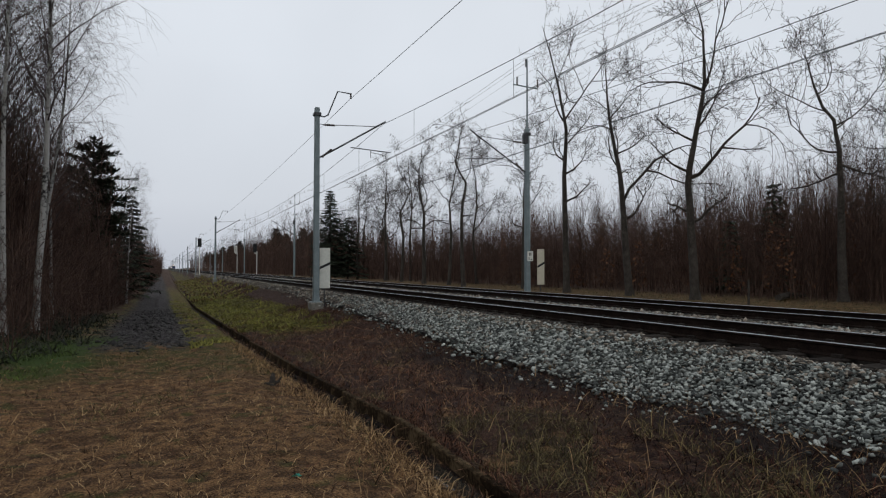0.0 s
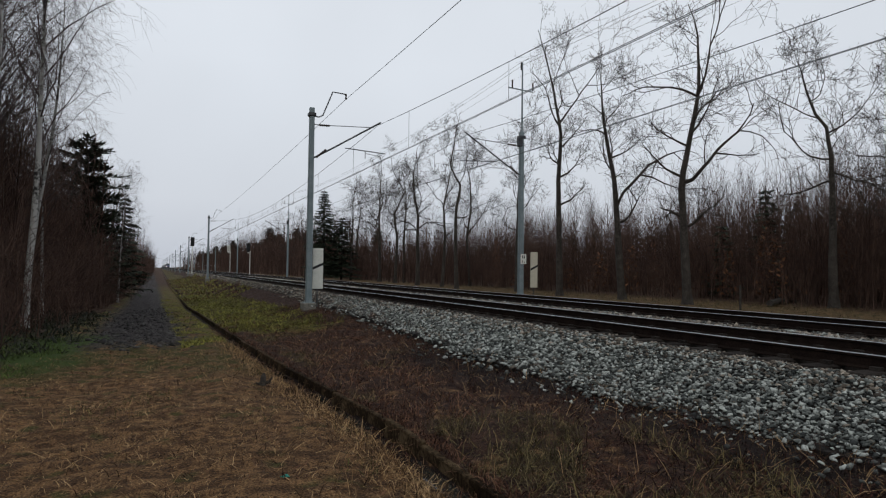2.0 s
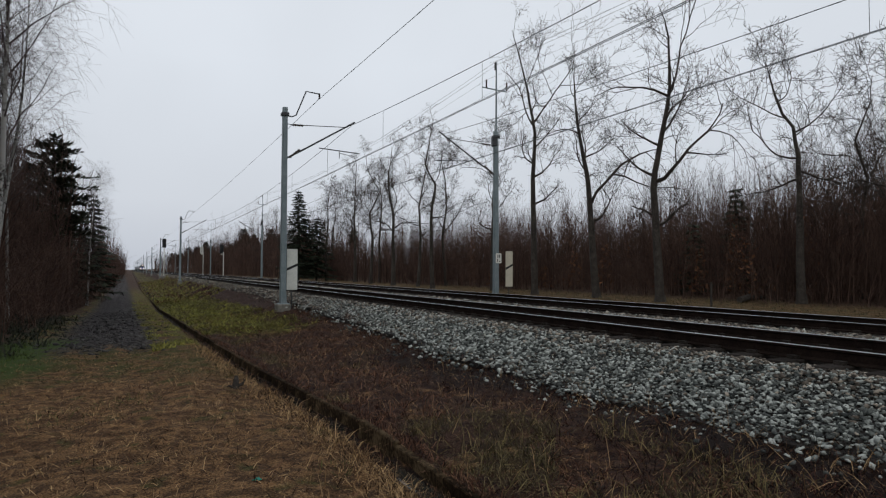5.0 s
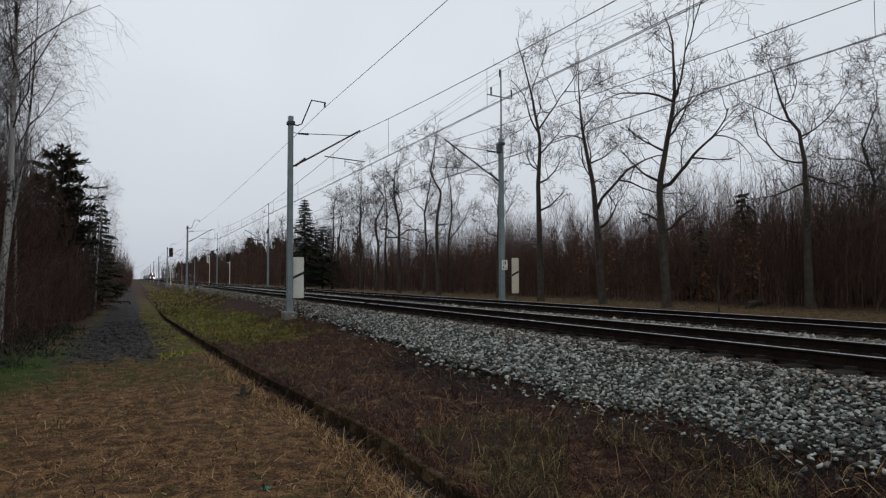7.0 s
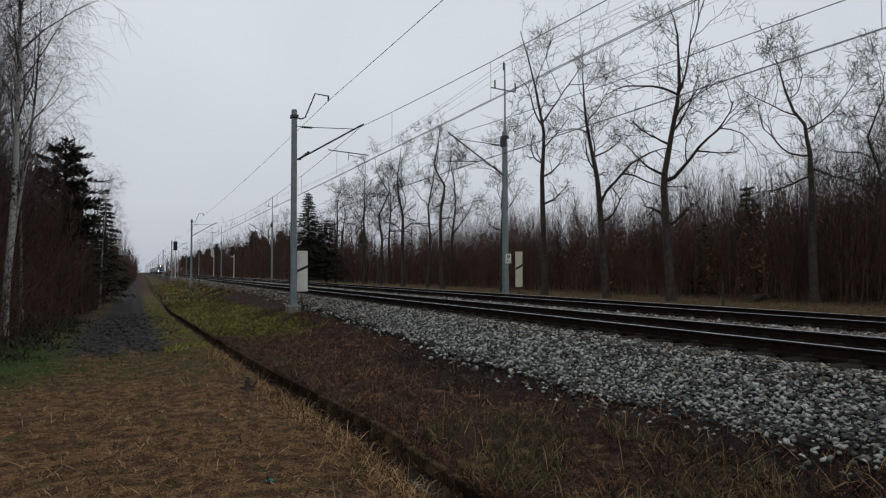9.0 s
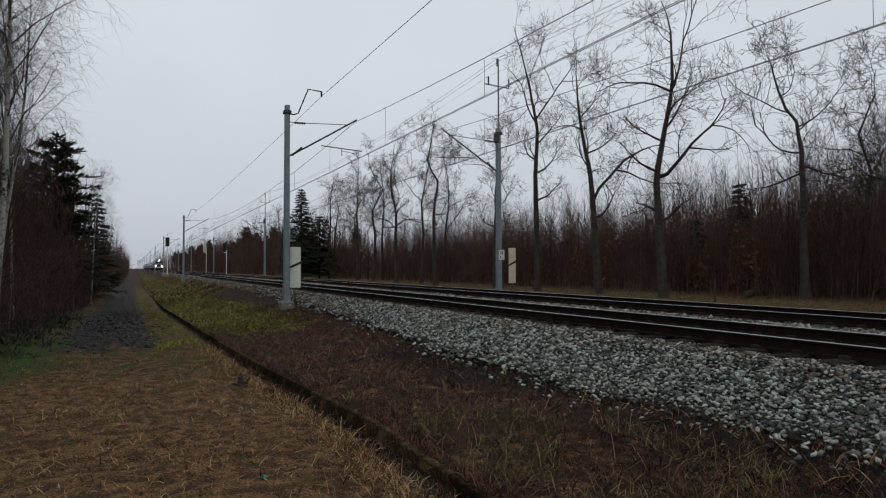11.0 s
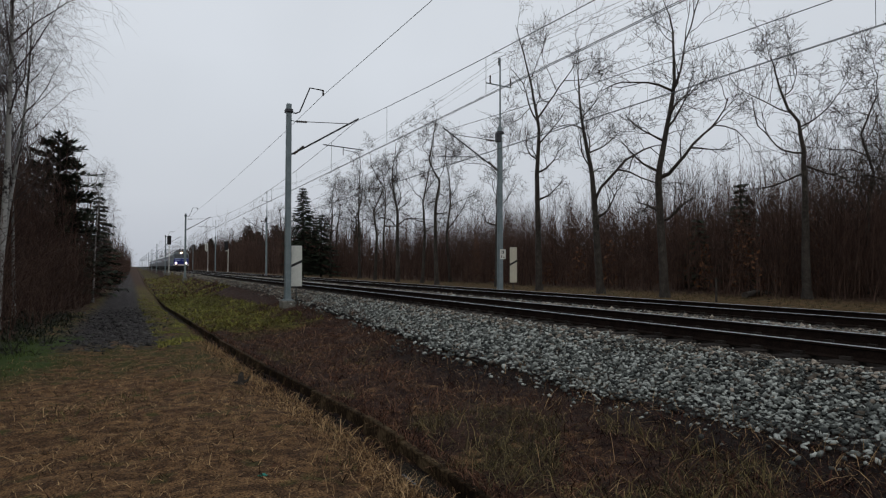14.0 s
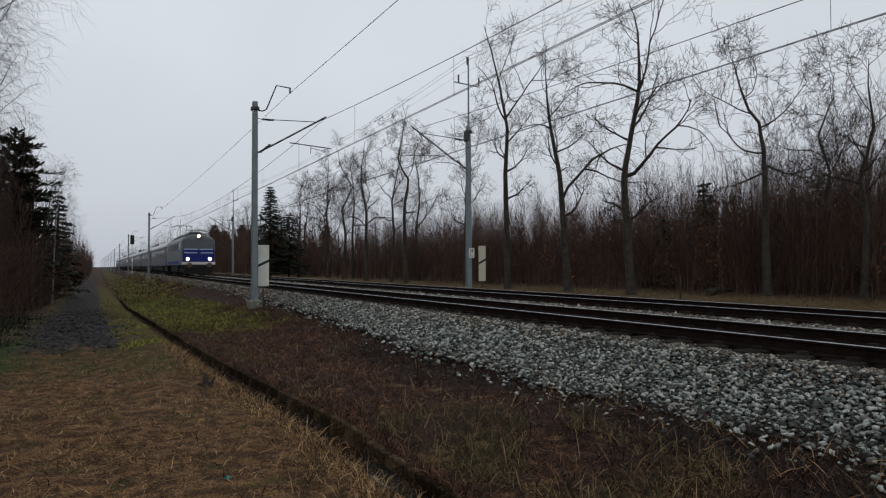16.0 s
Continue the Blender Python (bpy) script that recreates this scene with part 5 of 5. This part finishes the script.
def jittered(rng, x0, x1, y0, y1, pitch):
    gx, gy = np.meshgrid(np.arange(x0, x1, pitch), np.arange(y0, y1, pitch))
    n = gx.size
    return gx.ravel() + rng.uniform(-0.5, 0.5, n) * pitch, gy.ravel() + rng.uniform(-0.5, 0.5, n) * pitch


def build_stones():
    rng = np.random.default_rng(9)
    xs, ys, ss = [], [], []
    for x0, x1, y0, y1, pitch, size in ((4.4, 7.55, 2.4, 8.0, 0.039, 0.0245), (4.3, 7.55, 8.0, 16.0, 0.052, 0.033), (5.2, 7.55, 16.0, 34.0, 0.066, 0.034), (9.75, 11.4, 4.5, 16.0, 0.075, 0.042), (9.75, 11.4, 16.0, 40.0, 0.13, 0.055), (14.0, 15.2, 8.0, 24.0, 0.1, 0.045), (6.2, 7.55, 34.0, 80.0, 0.11, 0.042), (6.2, 7.5, 80.0, 190.0, 0.30, 0.10), (9.75, 11.4, 40.0, 90.0, 0.2, 0.09)):
        x, y = jittered(rng, x0, x1, y0, y1, pitch)
        edge = toe(y) + 0.18 * np.sin(y * 2.1) * np.sin(y * 0.7)
        keep = rng.uniform(0, 1, len(x)) < np.maximum(smooth(-0.4, 0.4, x - edge) ** 1.3, 0.05 * smooth(-1.1, -0.3, x - edge))
        # sleepers and rails stay clear
        k = np.abs((y + 12) / 0.6 - np.round((y + 12) / 0.6)) * 0.6
        for c in (NEAR, FAR):
            keep &= ~((np.abs(x - c) < 1.28) & (k < 0.15))
            for s in (-1, 1):
                keep &= np.abs(x - c - s * GAUGE) > 0.11
        xs.append(x[keep]); ys.append(y[keep]); ss.append(size * (0.55 + 0.95 * rng.uniform(0, 1, keep.sum()) ** 1.3))
    xs, ys, ss = np.concatenate(xs), np.concatenate(ys), np.concatenate(ss)
    zs = np.where(xs < 14, np.maximum(ballast_top(xs, ys), ground_z(xs, ys) + 0.005), 0.46 - np.clip(xs - 14.3, 0, 2) * 0.3) + rng.uniform(-0.008, 0.026, len(xs))
    near = np.argsort((xs - 5.2) ** 2 + (ys - 4.2) ** 2)[:300]
    rest = np.ones(len(xs), bool)
    rest[near] = False
    tan = rest & (rng.uniform(0, 1, len(xs)) < np.maximum(0.06 + 0.6 * smooth(6.3, 7.4, xs), 0.85 * smooth(18, 34, ys)))
    grey = rest & ~tan
    pile("stones", xs[grey], ys[grey], zs[grey], ss[grey], 3, M_STONE, BALLAST)
    pile("stained_stones", xs[tan], ys[tan], zs[tan], ss[tan], 4, M_TANSTONE, BALLAST, "rust-stained stones")
    shapes = []
    for k in range(8):
        v, f = stone_shape(500 + k)
        shapes.append(soup("stone", v, f, M_STONEPIECE))
    for i, j in enumerate(near):
        ob = new("stone", shapes[i % 8])
        ob.parent = BALLAST
        s = float(ss[j])
        ob.matrix_basis = pose(float(xs[j]), float(ys[j]), float(zs[j]), rng.normal(0, 20), rng.normal(0, 20), rng.uniform(0, 360)) @ Matrix.Diagonal((s, s, s, 1))


build_stones()


def patch(x, y, scale, seed):
    """A smooth field from -1 to 1 that says where things grow thick."""
    a = np.sin(x * scale + seed) * np.sin(y * scale * 0.9 + 1.7 * seed) + 0.6 * np.sin(x * scale * 2.3 - y * scale * 1.4 + seed * 3) + 0.4 * np.sin(y * scale * 3.1 + x * scale * 2.0 + seed)
    return a / 2.0


def blades(name, label, category, seed, x, y, length, width, lean, material, curl=0.4):
    """Grass as bent ribbons. lean: 0 upright, 1 flat."""
    rng = np.random.default_rng(seed)
    n = len(x)
    z = np.where((x > toe(y)) & (x < 14.0), np.maximum(ground_z(x, y), ballast_top(x, y) - 0.012), ground_z(x, y)) - 0.01
    a = rng.uniform(0, 6.28, n)
    ln = length[0] + (length[1] - length[0]) * rng.uniform(0, 1, n) ** 1.8
    tilt = np.clip(rng.normal(lean, 0.25, n), 0.02, 1.0) * 1.5
    d = np.stack([np.cos(a) * np.sin(tilt), np.sin(a) * np.sin(tilt), np.cos(tilt)], 1)
    tilt2 = np.minimum(tilt + curl * rng.uniform(0.3, 1.2, n), 1.62)
    d2 = np.stack([np.cos(a) * np.sin(tilt2), np.sin(a) * np.sin(tilt2), np.cos(tilt2)], 1)
    b = rng.uniform(0, 6.28, n)
    s = np.stack([np.cos(b), np.sin(b), 0.3 * np.sin(3 * b)], 1) * (width * rng.uniform(0.6, 1.4, n))[:, None]
    p0 = np.stack([x, y, z], 1)
    p1 = p0 + d * (ln * 0.55)[:, None]
    p2 = p1 + d2 * (ln * 0.45)[:, None]
    v = np.stack([p0 - s, p0 + s, p1 + s * 0.8, p1 - s * 0.8, p2 + s * 0.2, p2 - s * 0.2], 1)
    f = (np.array([(0, 1, 2, 3), (3, 2, 4, 5)])[None] + (np.arange(n) * 6)[:, None, None]).reshape(-1, 4)
    return tagged(new(name, soup(name, v.reshape(-1, 3), f, material)), label, category, kind="stuff")


def spread(rng, n, x0, x1, y0, y1, near=1.7):
    """Spots over an oblong, thicker where y is small."""
    return rng.uniform(x0, x1, n), y0 + (y1 - y0) * rng.uniform(0, 1, n) ** near


def tufts(rng, n, each, x0, x1, y0, y1, r):
    """Spots in tight clusters."""
    cx, cy = spread(rng, n, x0, x1, y0, y1, 1.5)
    x = np.repeat(cx, each) + rng.normal(0, r, n * each)
    y = np.repeat(cy, each) + rng.normal(0, r, n * each)
    return x, y


def build_grass():
    rng = np.random.default_rng(12)
    ditch_lip = lambda y: 1.98 + slide(y)
    x, y = tufts(rng, 9800, 13, -7.0, 2.0, 1.8, 16.0, 0.05)
    k = (x < ditch_lip(y)) & (x > -2.2 - 0.5 * (14 - y)) & (patch(x, y, 3.4, 5) + 0.7 * patch(x, y, 9.0, 2) > rng.uniform(-1.5, 0.3, len(x)))
    blades("dry_grass", "flattened straw-coloured dry grass on the verge", "grass", 1, x[k], y[k], (0.03, 0.13), 0.0026, 0.80, M_STRAW, 0.7)
    x, y = spread(rng, 15000, -7.0, 2.0, 1.8, 11.0)
    k = (x < ditch_lip(y)) & (patch(x, y, 2.1, 1) + patch(x, y, 7.0, 4) * 0.6 > rng.uniform(-1.0, 0.8, len(x)))
    blades("loose_straw", "loose straw lying flat on the verge", "grass", 12, x[k], y[k], (0.06, 0.26), 0.0028, 0.97, M_STRAW, 0.15)
    x, y = tufts(rng, 1500, 16, -7.0, 2.0, 1.8, 14.0, 0.06)
    k = (x < ditch_lip(y)) & (patch(x, y, 3.4, 6) > -0.05)
    blades("dead_weeds", "dark brown dead weeds among dry grass", "weeds", 13, x[k], y[k], (0.03, 0.12), 0.0045, 0.9, M_WEED, 0.4)
    x, y = spread(rng, 34000, -7.0, 2.0, 1.8, 17.0)
    k = (x < ditch_lip(y)) & (patch(x, y, 1.3, 2) + 0.35 * smooth(10, 14, y) + 0.25 * (1 - smooth(3.2, 5.5, y)) > 0.40)
    blades("green_grass", "short green grass showing through dry straw", "grass", 2, x[k], y[k], (0.04, 0.13), 0.003, 0.5, M_GREENBLADE)
    # one lush green tuft near the path
    x, y = tufts(rng, 14, 40, 0.2, 0.6, 3.6, 4.0, 0.07)
    blades("green_tuft", "lush dark green grass tuft in dry straw", "grass", 16, x, y, (0.05, 0.16), 0.004, 0.4, M_TUFT)
    # bright short grass at the wood's foot
    x, y = spread(rng, 12000, -5.5, -1.6, 11.5, 19.0, 1.0)
    k = (x < -2.0 + 0.25 * np.sin(y * 1.7)) & (patch(x, y, 1.9, 9) > -0.35)
    blades("green_grass", "bright green grass at the roadside wood's foot", "grass", 17, x[k], y[k], (0.05, 0.16), 0.006, 0.5, M_LUSH)
    # longer pale grass beside the ditch
    y = 2.0 + 16 * rng.uniform(0, 1, 9000) ** 1.6
    x = 1.88 + slide(y) + rng.normal(0, 0.16, 9000)
    k = x < ditch_lip(y) + 0.1
    blades("tall_dry_grass", "longer pale dry grass hanging over the ditch", "grass", 3, x[k], y[k], (0.06, 0.24), 0.003, 0.62, M_STRAW, 0.9)
    # weeds on the bank
    x, y = tufts(rng, 7200, 12, 2.3, 6.6, 1.8, 30.0, 0.06)
    k = (x > 2.3 + slide(y)) & (x < toe(y) + 0.45 * rng.uniform(0.2, 1, len(x))) & (rng.uniform(0, 1, len(x)) > 0.2 * smooth(-0.9, -0.2, x - toe(y)) * (1 - smooth(9, 13, y))) & (patch(x, y, 3.9, 3) + 0.7 * patch(x, y, 8.0, 6) > rng.uniform(-1.4, 0.3, len(x)))
    x, y = x[k], y[k]
    rot = (x > toe(y) - 1.5 + 0.5 * patch(x, y, 2.0, 4)) & (y < 13 + 3 * patch(x, y, 1.0, 2))
    blades("rotten_weeds", "blackened rotten weeds along the ballast foot", "weeds", 18, x[rot], y[rot], (0.04, 0.20), 0.0035, 0.72, M_ROT, 0.9)
    x, y = x[~rot], y[~rot]
    pale = patch(x, y, 1.1, 7) + 0.4 * np.exp(-((x - 2.5 - slide(y)) / 0.4) ** 2) + 0.55 * np.exp(-((x - 4.1) ** 2 + (y - 4.2) ** 2) / 0.5) + 0.5 * np.exp(-((x - 2.75) ** 2 + (y - 4.5) ** 2) / 0.3) > 0.50
    blades("dead_weeds", "matted dead brown weeds on the railway bank", "weeds", 4, x[~pale], y[~pale], (0.05, 0.26), 0.0032, 0.66, M_WEED, 0.9)
    blades("bank_grass", "pale dry grass tufts among brown weeds", "grass", 5, x[pale], y[pale], (0.07, 0.28), 0.003, 0.55, M_BANKGRASS, 0.8)
    # loose pale strands over the brown weeds
    x, y = spread(rng, 9000, 2.3, 5.6, 2.0, 20.0, 1.8)
    k = (x > 2.3 + slide(y)) & (x < toe(y) + 0.2)
    blades("loose_straw", "loose pale straws among brown weeds", "grass", 14, x[k], y[k], (0.06, 0.3), 0.0022, 0.75, M_STRAW, 0.4)
    # mossy tussocks further along the bank
    y = 17.5 + 40 * rng.uniform(0, 1, 30000) ** 1.4
    x = 2.3 + slide(y) + (5.2 - 2.3 - slide(y)) * rng.uniform(0, 1, 30000)
    k = 0.5 * patch(x, y, 1.6, 3) + 5.0 * tussocks(x, y) + rng.uniform(-0.2, 0.2, len(x)) - 0.8 * (1 - smooth(18, 21, y)) > 0.0
    blades("mossy_grass", "yellow-green mossy grass tussocks on the bank", "grass", 6, x[k], y[k], (0.10, 0.30), 0.008, 0.55, M_MOSS, 0.9)
    y = 50 + 90 * rng.uniform(0, 1, 9000) ** 1.3
    x = 2.3 + slide(y) + (4.2 - slide(y)) * rng.uniform(0, 1, 9000)
    k = patch(x, y, 0.7, 3) > -0.1
    blades("mossy_grass", "mossy grass on the bank further along the line", "grass", 9, x[k], y[k], (0.15, 0.45), 0.02, 0.55, M_MOSS, 0.9)
    blades("dead_weeds", "dead brown weeds on the bank further along the line", "weeds", 10, x[~k], y[~k], (0.15, 0.5), 0.02, 0.55, M_WEED, 0.9)
    # weeds hanging over the planks and thick along the ballast's foot
    y = 2.2 + 22 * rng.uniform(0, 1, 6000) ** 1.6
    x = 2.33 + slide(y) + rng.normal(0, 0.07, 6000)
    blades("ditch_weeds", "brown weeds hanging over the ditch planks", "weeds", 11, x, y, (0.05, 0.2), 0.003, 0.6, M_WEED, 1.0)
    # rank olive grass on the near bank
    x, y = tufts(rng, 90, 24, 2.5, 4.5, 2.9, 5.2, 0.06)
    k = (x < toe(y) - 0.35) & (patch(x, y, 3.0, 2) > -0.35)
    blades("bank_grass", "rank olive and pale grass tufts on the bank", "grass", 19, x[k], y[k], (0.08, 0.34), 0.0028, 0.55, M_RANK, 0.9)
    # straw and weeds fallen into the ditch
    y = 2.2 + 24 * rng.uniform(0, 1, 4200) ** 1.5
    x = 2.09 + slide(y) + rng.uniform(-0.12, 0.12, 4200)
    blades("ditch_litter", "dead straw and weeds lying in the ditch", "weeds", 20, x, y, (0.03, 0.15), 0.004, 0.85, M_WEED, 0.4)
    # mossy strip between the cart track and the ditch
    y = 16 + 40 * rng.uniform(0, 1, 9000) ** 1.4
    x = 0.75 + slide(y) + 1.2 * rng.uniform(0, 1, 9000)
    k = patch(x, y, 1.3, 8) > 0.15
    blades("mossy_grass", "mossy grass strip between cart track and ditch", "grass", 15, x[k], y[k], (0.08, 0.25), 0.008, 0.6, M_MOSS, 0.9)
    # far verge beyond the line
    x, y = rng.uniform(17.0, 30, 10000), rng.uniform(12, 60, 10000)
    blades("far_grass", "pale dry grass strip before the wood", "grass", 7, x, y, (0.10, 0.35), 0.009, 0.6, M_BANKGRASS, 0.8)
    # brambles at the foot of the roadside wood
    n = 7000
    y = 12.5 + 22 * rng.uniform(0, 1, n) ** 1.3
    x = -2.15 - 0.16 * np.clip(17 - y, 0, 5) - 3.5 * rng.uniform(0, 1, n) - 0.35 * np.sin(y * 1.9) - 0.25 * np.sin(y * 4.7)
    ob = blades("brambles", "dark green brambles at the wood's foot", "undergrowth", 8, x, y, (0.08, 0.42), 0.018, 0.6, M_BRAMBLE, 0.9)
    # leaf litter and clods on the cart track
    y = 17.0 + 26 * rng.uniform(0, 1, 1700) ** 1.3 + rng.normal(0, 0.7, 1700)
    x = -0.45 - 0.012 * (y - 16) + rng.normal(0, 0.7, 1700)
    pile("clods", x, y, ground_z(x, y) + 0.01, 0.015 + 0.08 * rng.uniform(0, 1, 1700) ** 2.2, 7, M_CLOD, None, "dark muddy clods on the cart track", "mud")


M_BANKGRASS = mat("dull_bank_grass", (0.035, 0.025, 0.010), (0.16, 0.125, 0.055), 0.7, 0.9, 0.0, 0.0, 5.0, (0.25, 0.85), island=0.8, third=(0.08, 0.06, 0.025))
M_ROT = mat("blackened_weeds", (0.004, 0.0018, 0.0014), (0.085, 0.034, 0.023), 0.7, 0.95, 0.0, 0.0, 5.0, (0.25, 0.9), island=0.9, third=(0.016, 0.0075, 0.0055), spec=0.1)
M_RANK = mat("rank_olive_grass", (0.018, 0.014, 0.005), (0.24, 0.185, 0.075), 0.7, 0.9, 0.0, 0.0, 5.0, (0.25, 0.9), island=0.9, third=(0.062, 0.05, 0.017))
M_TUFT = mat("dark_green_blades", (0.012, 0.022, 0.006), (0.05, 0.075, 0.02), 0.7, 0.9, 0.0, 0.0, 5.0, (0.25, 0.85), island=0.7)
M_LUSH = mat("bright_green_blades", (0.02, 0.036, 0.008), (0.10, 0.14, 0.032), 0.5, 0.9, 0.0, 0.0, 5.0, (0.25, 0.85), island=0.7)
M_CLOD = mat("muddy_clods", (0.010, 0.009, 0.009), (0.06, 0.055, 0.053), 5.0, 0.9, 0.0, 0.3, island=0.4)
build_grass()


# ---------------------------------------------------------------- small things
def build_small():
    s = thing("tree_stump", "small dark rotten stump beside the ditch", "stump", stand(1.42, 9.7, 0, 0.8))
    g = Geo()
    g.tube([(0, 0, -0.05), (0.01, 0, 0.06), (0.02, 0.01, 0.17), (0.03, 0.02, 0.24)], [0.075, 0.06, 0.05, 0.02], 7)
    part("bole", g, M_BARK, s)
    part("snag", Geo().tube([(0, 0, 0.03), (0.12, -0.03, 0.08), (0.17, -0.05, 0.16)], [0.035, 0.028, 0.01], 6), M_BARK, s)
    part("root", Geo().tube([(0, 0, 0.03), (-0.10, 0.04, 0.05), (-0.16, 0.05, -0.01)], [0.035, 0.025, 0.015], 6), M_BARK, s)

    def scrap(x, y, size, material, label):
        rng = np.random.default_rng(int(x * 100) % 97)
        n = 5
        v = [((i / n - 0.5) * size + rng.normal(0, size * 0.08), (j / n - 0.5) * size * 0.7 + rng.normal(0, size * 0.08), 0.02 + abs(rng.normal(0, size * 0.16)) + k * 0.004) for k in range(2) for j in range(n + 1) for i in range(n + 1)]
        m = (n + 1) ** 2
        f = [(j * (n + 1) + i, j * (n + 1) + i + 1, (j + 1) * (n + 1) + i + 1, (j + 1) * (n + 1) + i) for j in range(n) for i in range(n)]
        g = Geo()
        g.add(v, f + [tuple(a + m for a in reversed(q)) for q in f])
        ob = tagged(new("litter_scrap", g.mesh("litter_scrap", material)), label, "litter", "litter on the verge")
        ob.matrix_basis = stand(x, y, 30)

    scrap(-0.86, 4.95, 0.10, M_PAPER, "crumpled white scrap of paper in dry grass")
    scrap(0.92, 4.98, 0.06, M_TURQ, "small turquoise plastic scrap in dry grass")
    scrap(4.28, 27.0, 0.12, M_PAPER, "crumpled white scrap on the mossy bank")
    p = thing("marker_post", "short dark wooden post before the wood", "post", stand(24.2, 21.4))
    part("shaft", Geo().tube([(0, 0, -0.3), (0.02, 0, 0.6), (0.03, 0.01, 1.15)], [0.05, 0.05, 0.045], 7), M_BARK, p)
    l = thing("fallen_log", "dark fallen log lying in the dry grass", "log", stand(29.5, 23.5, 25))
    part("bole", Geo().tube([(-2.2, 0, 0.14), (0, 0.15, 0.2), (2.4, -0.1, 0.12)], [0.16, 0.15, 0.09], 8), M_BARK, l)
    part("snag", Geo().tube([(0.6, 0.1, 0.2), (0.9, 0.5, 0.55)], [0.05, 0.02], 6), M_BARK, l)


M_PAPER = mat("dirty_white_paper", (0.45, 0.45, 0.44), (0.7, 0.7, 0.68), 8.0, 0.8, 0.0, 0.1)
M_TURQ = mat("turquoise_plastic", (0.02, 0.22, 0.17), (0.04, 0.34, 0.26), 8.0, 0.5, 0.0, 0.0)
build_small()


# ---------------------------------------------------------------- motion
def train_pose(y):
    return pose(NEAR + bend(y), y, RAIL_Z, 0, 0, math.degrees(2 * 0.95e-5 * max(0.0, y - 150)))


def motions():
    times = [0, 1, 2, 3, 4, 5, 6, 7, 8, 9, 10, 11, 12, 13, 14, 15, 16]
    for k, ob in enumerate([LOCO] + COACHES):
        off = 0 if k == 0 else 15.9 + 0.35 + (k - 1) * 24.6
        walk(ob, [(t, train_pose(64.3 + 39.3 * (16 - t) + off)) for t in times])


motions()
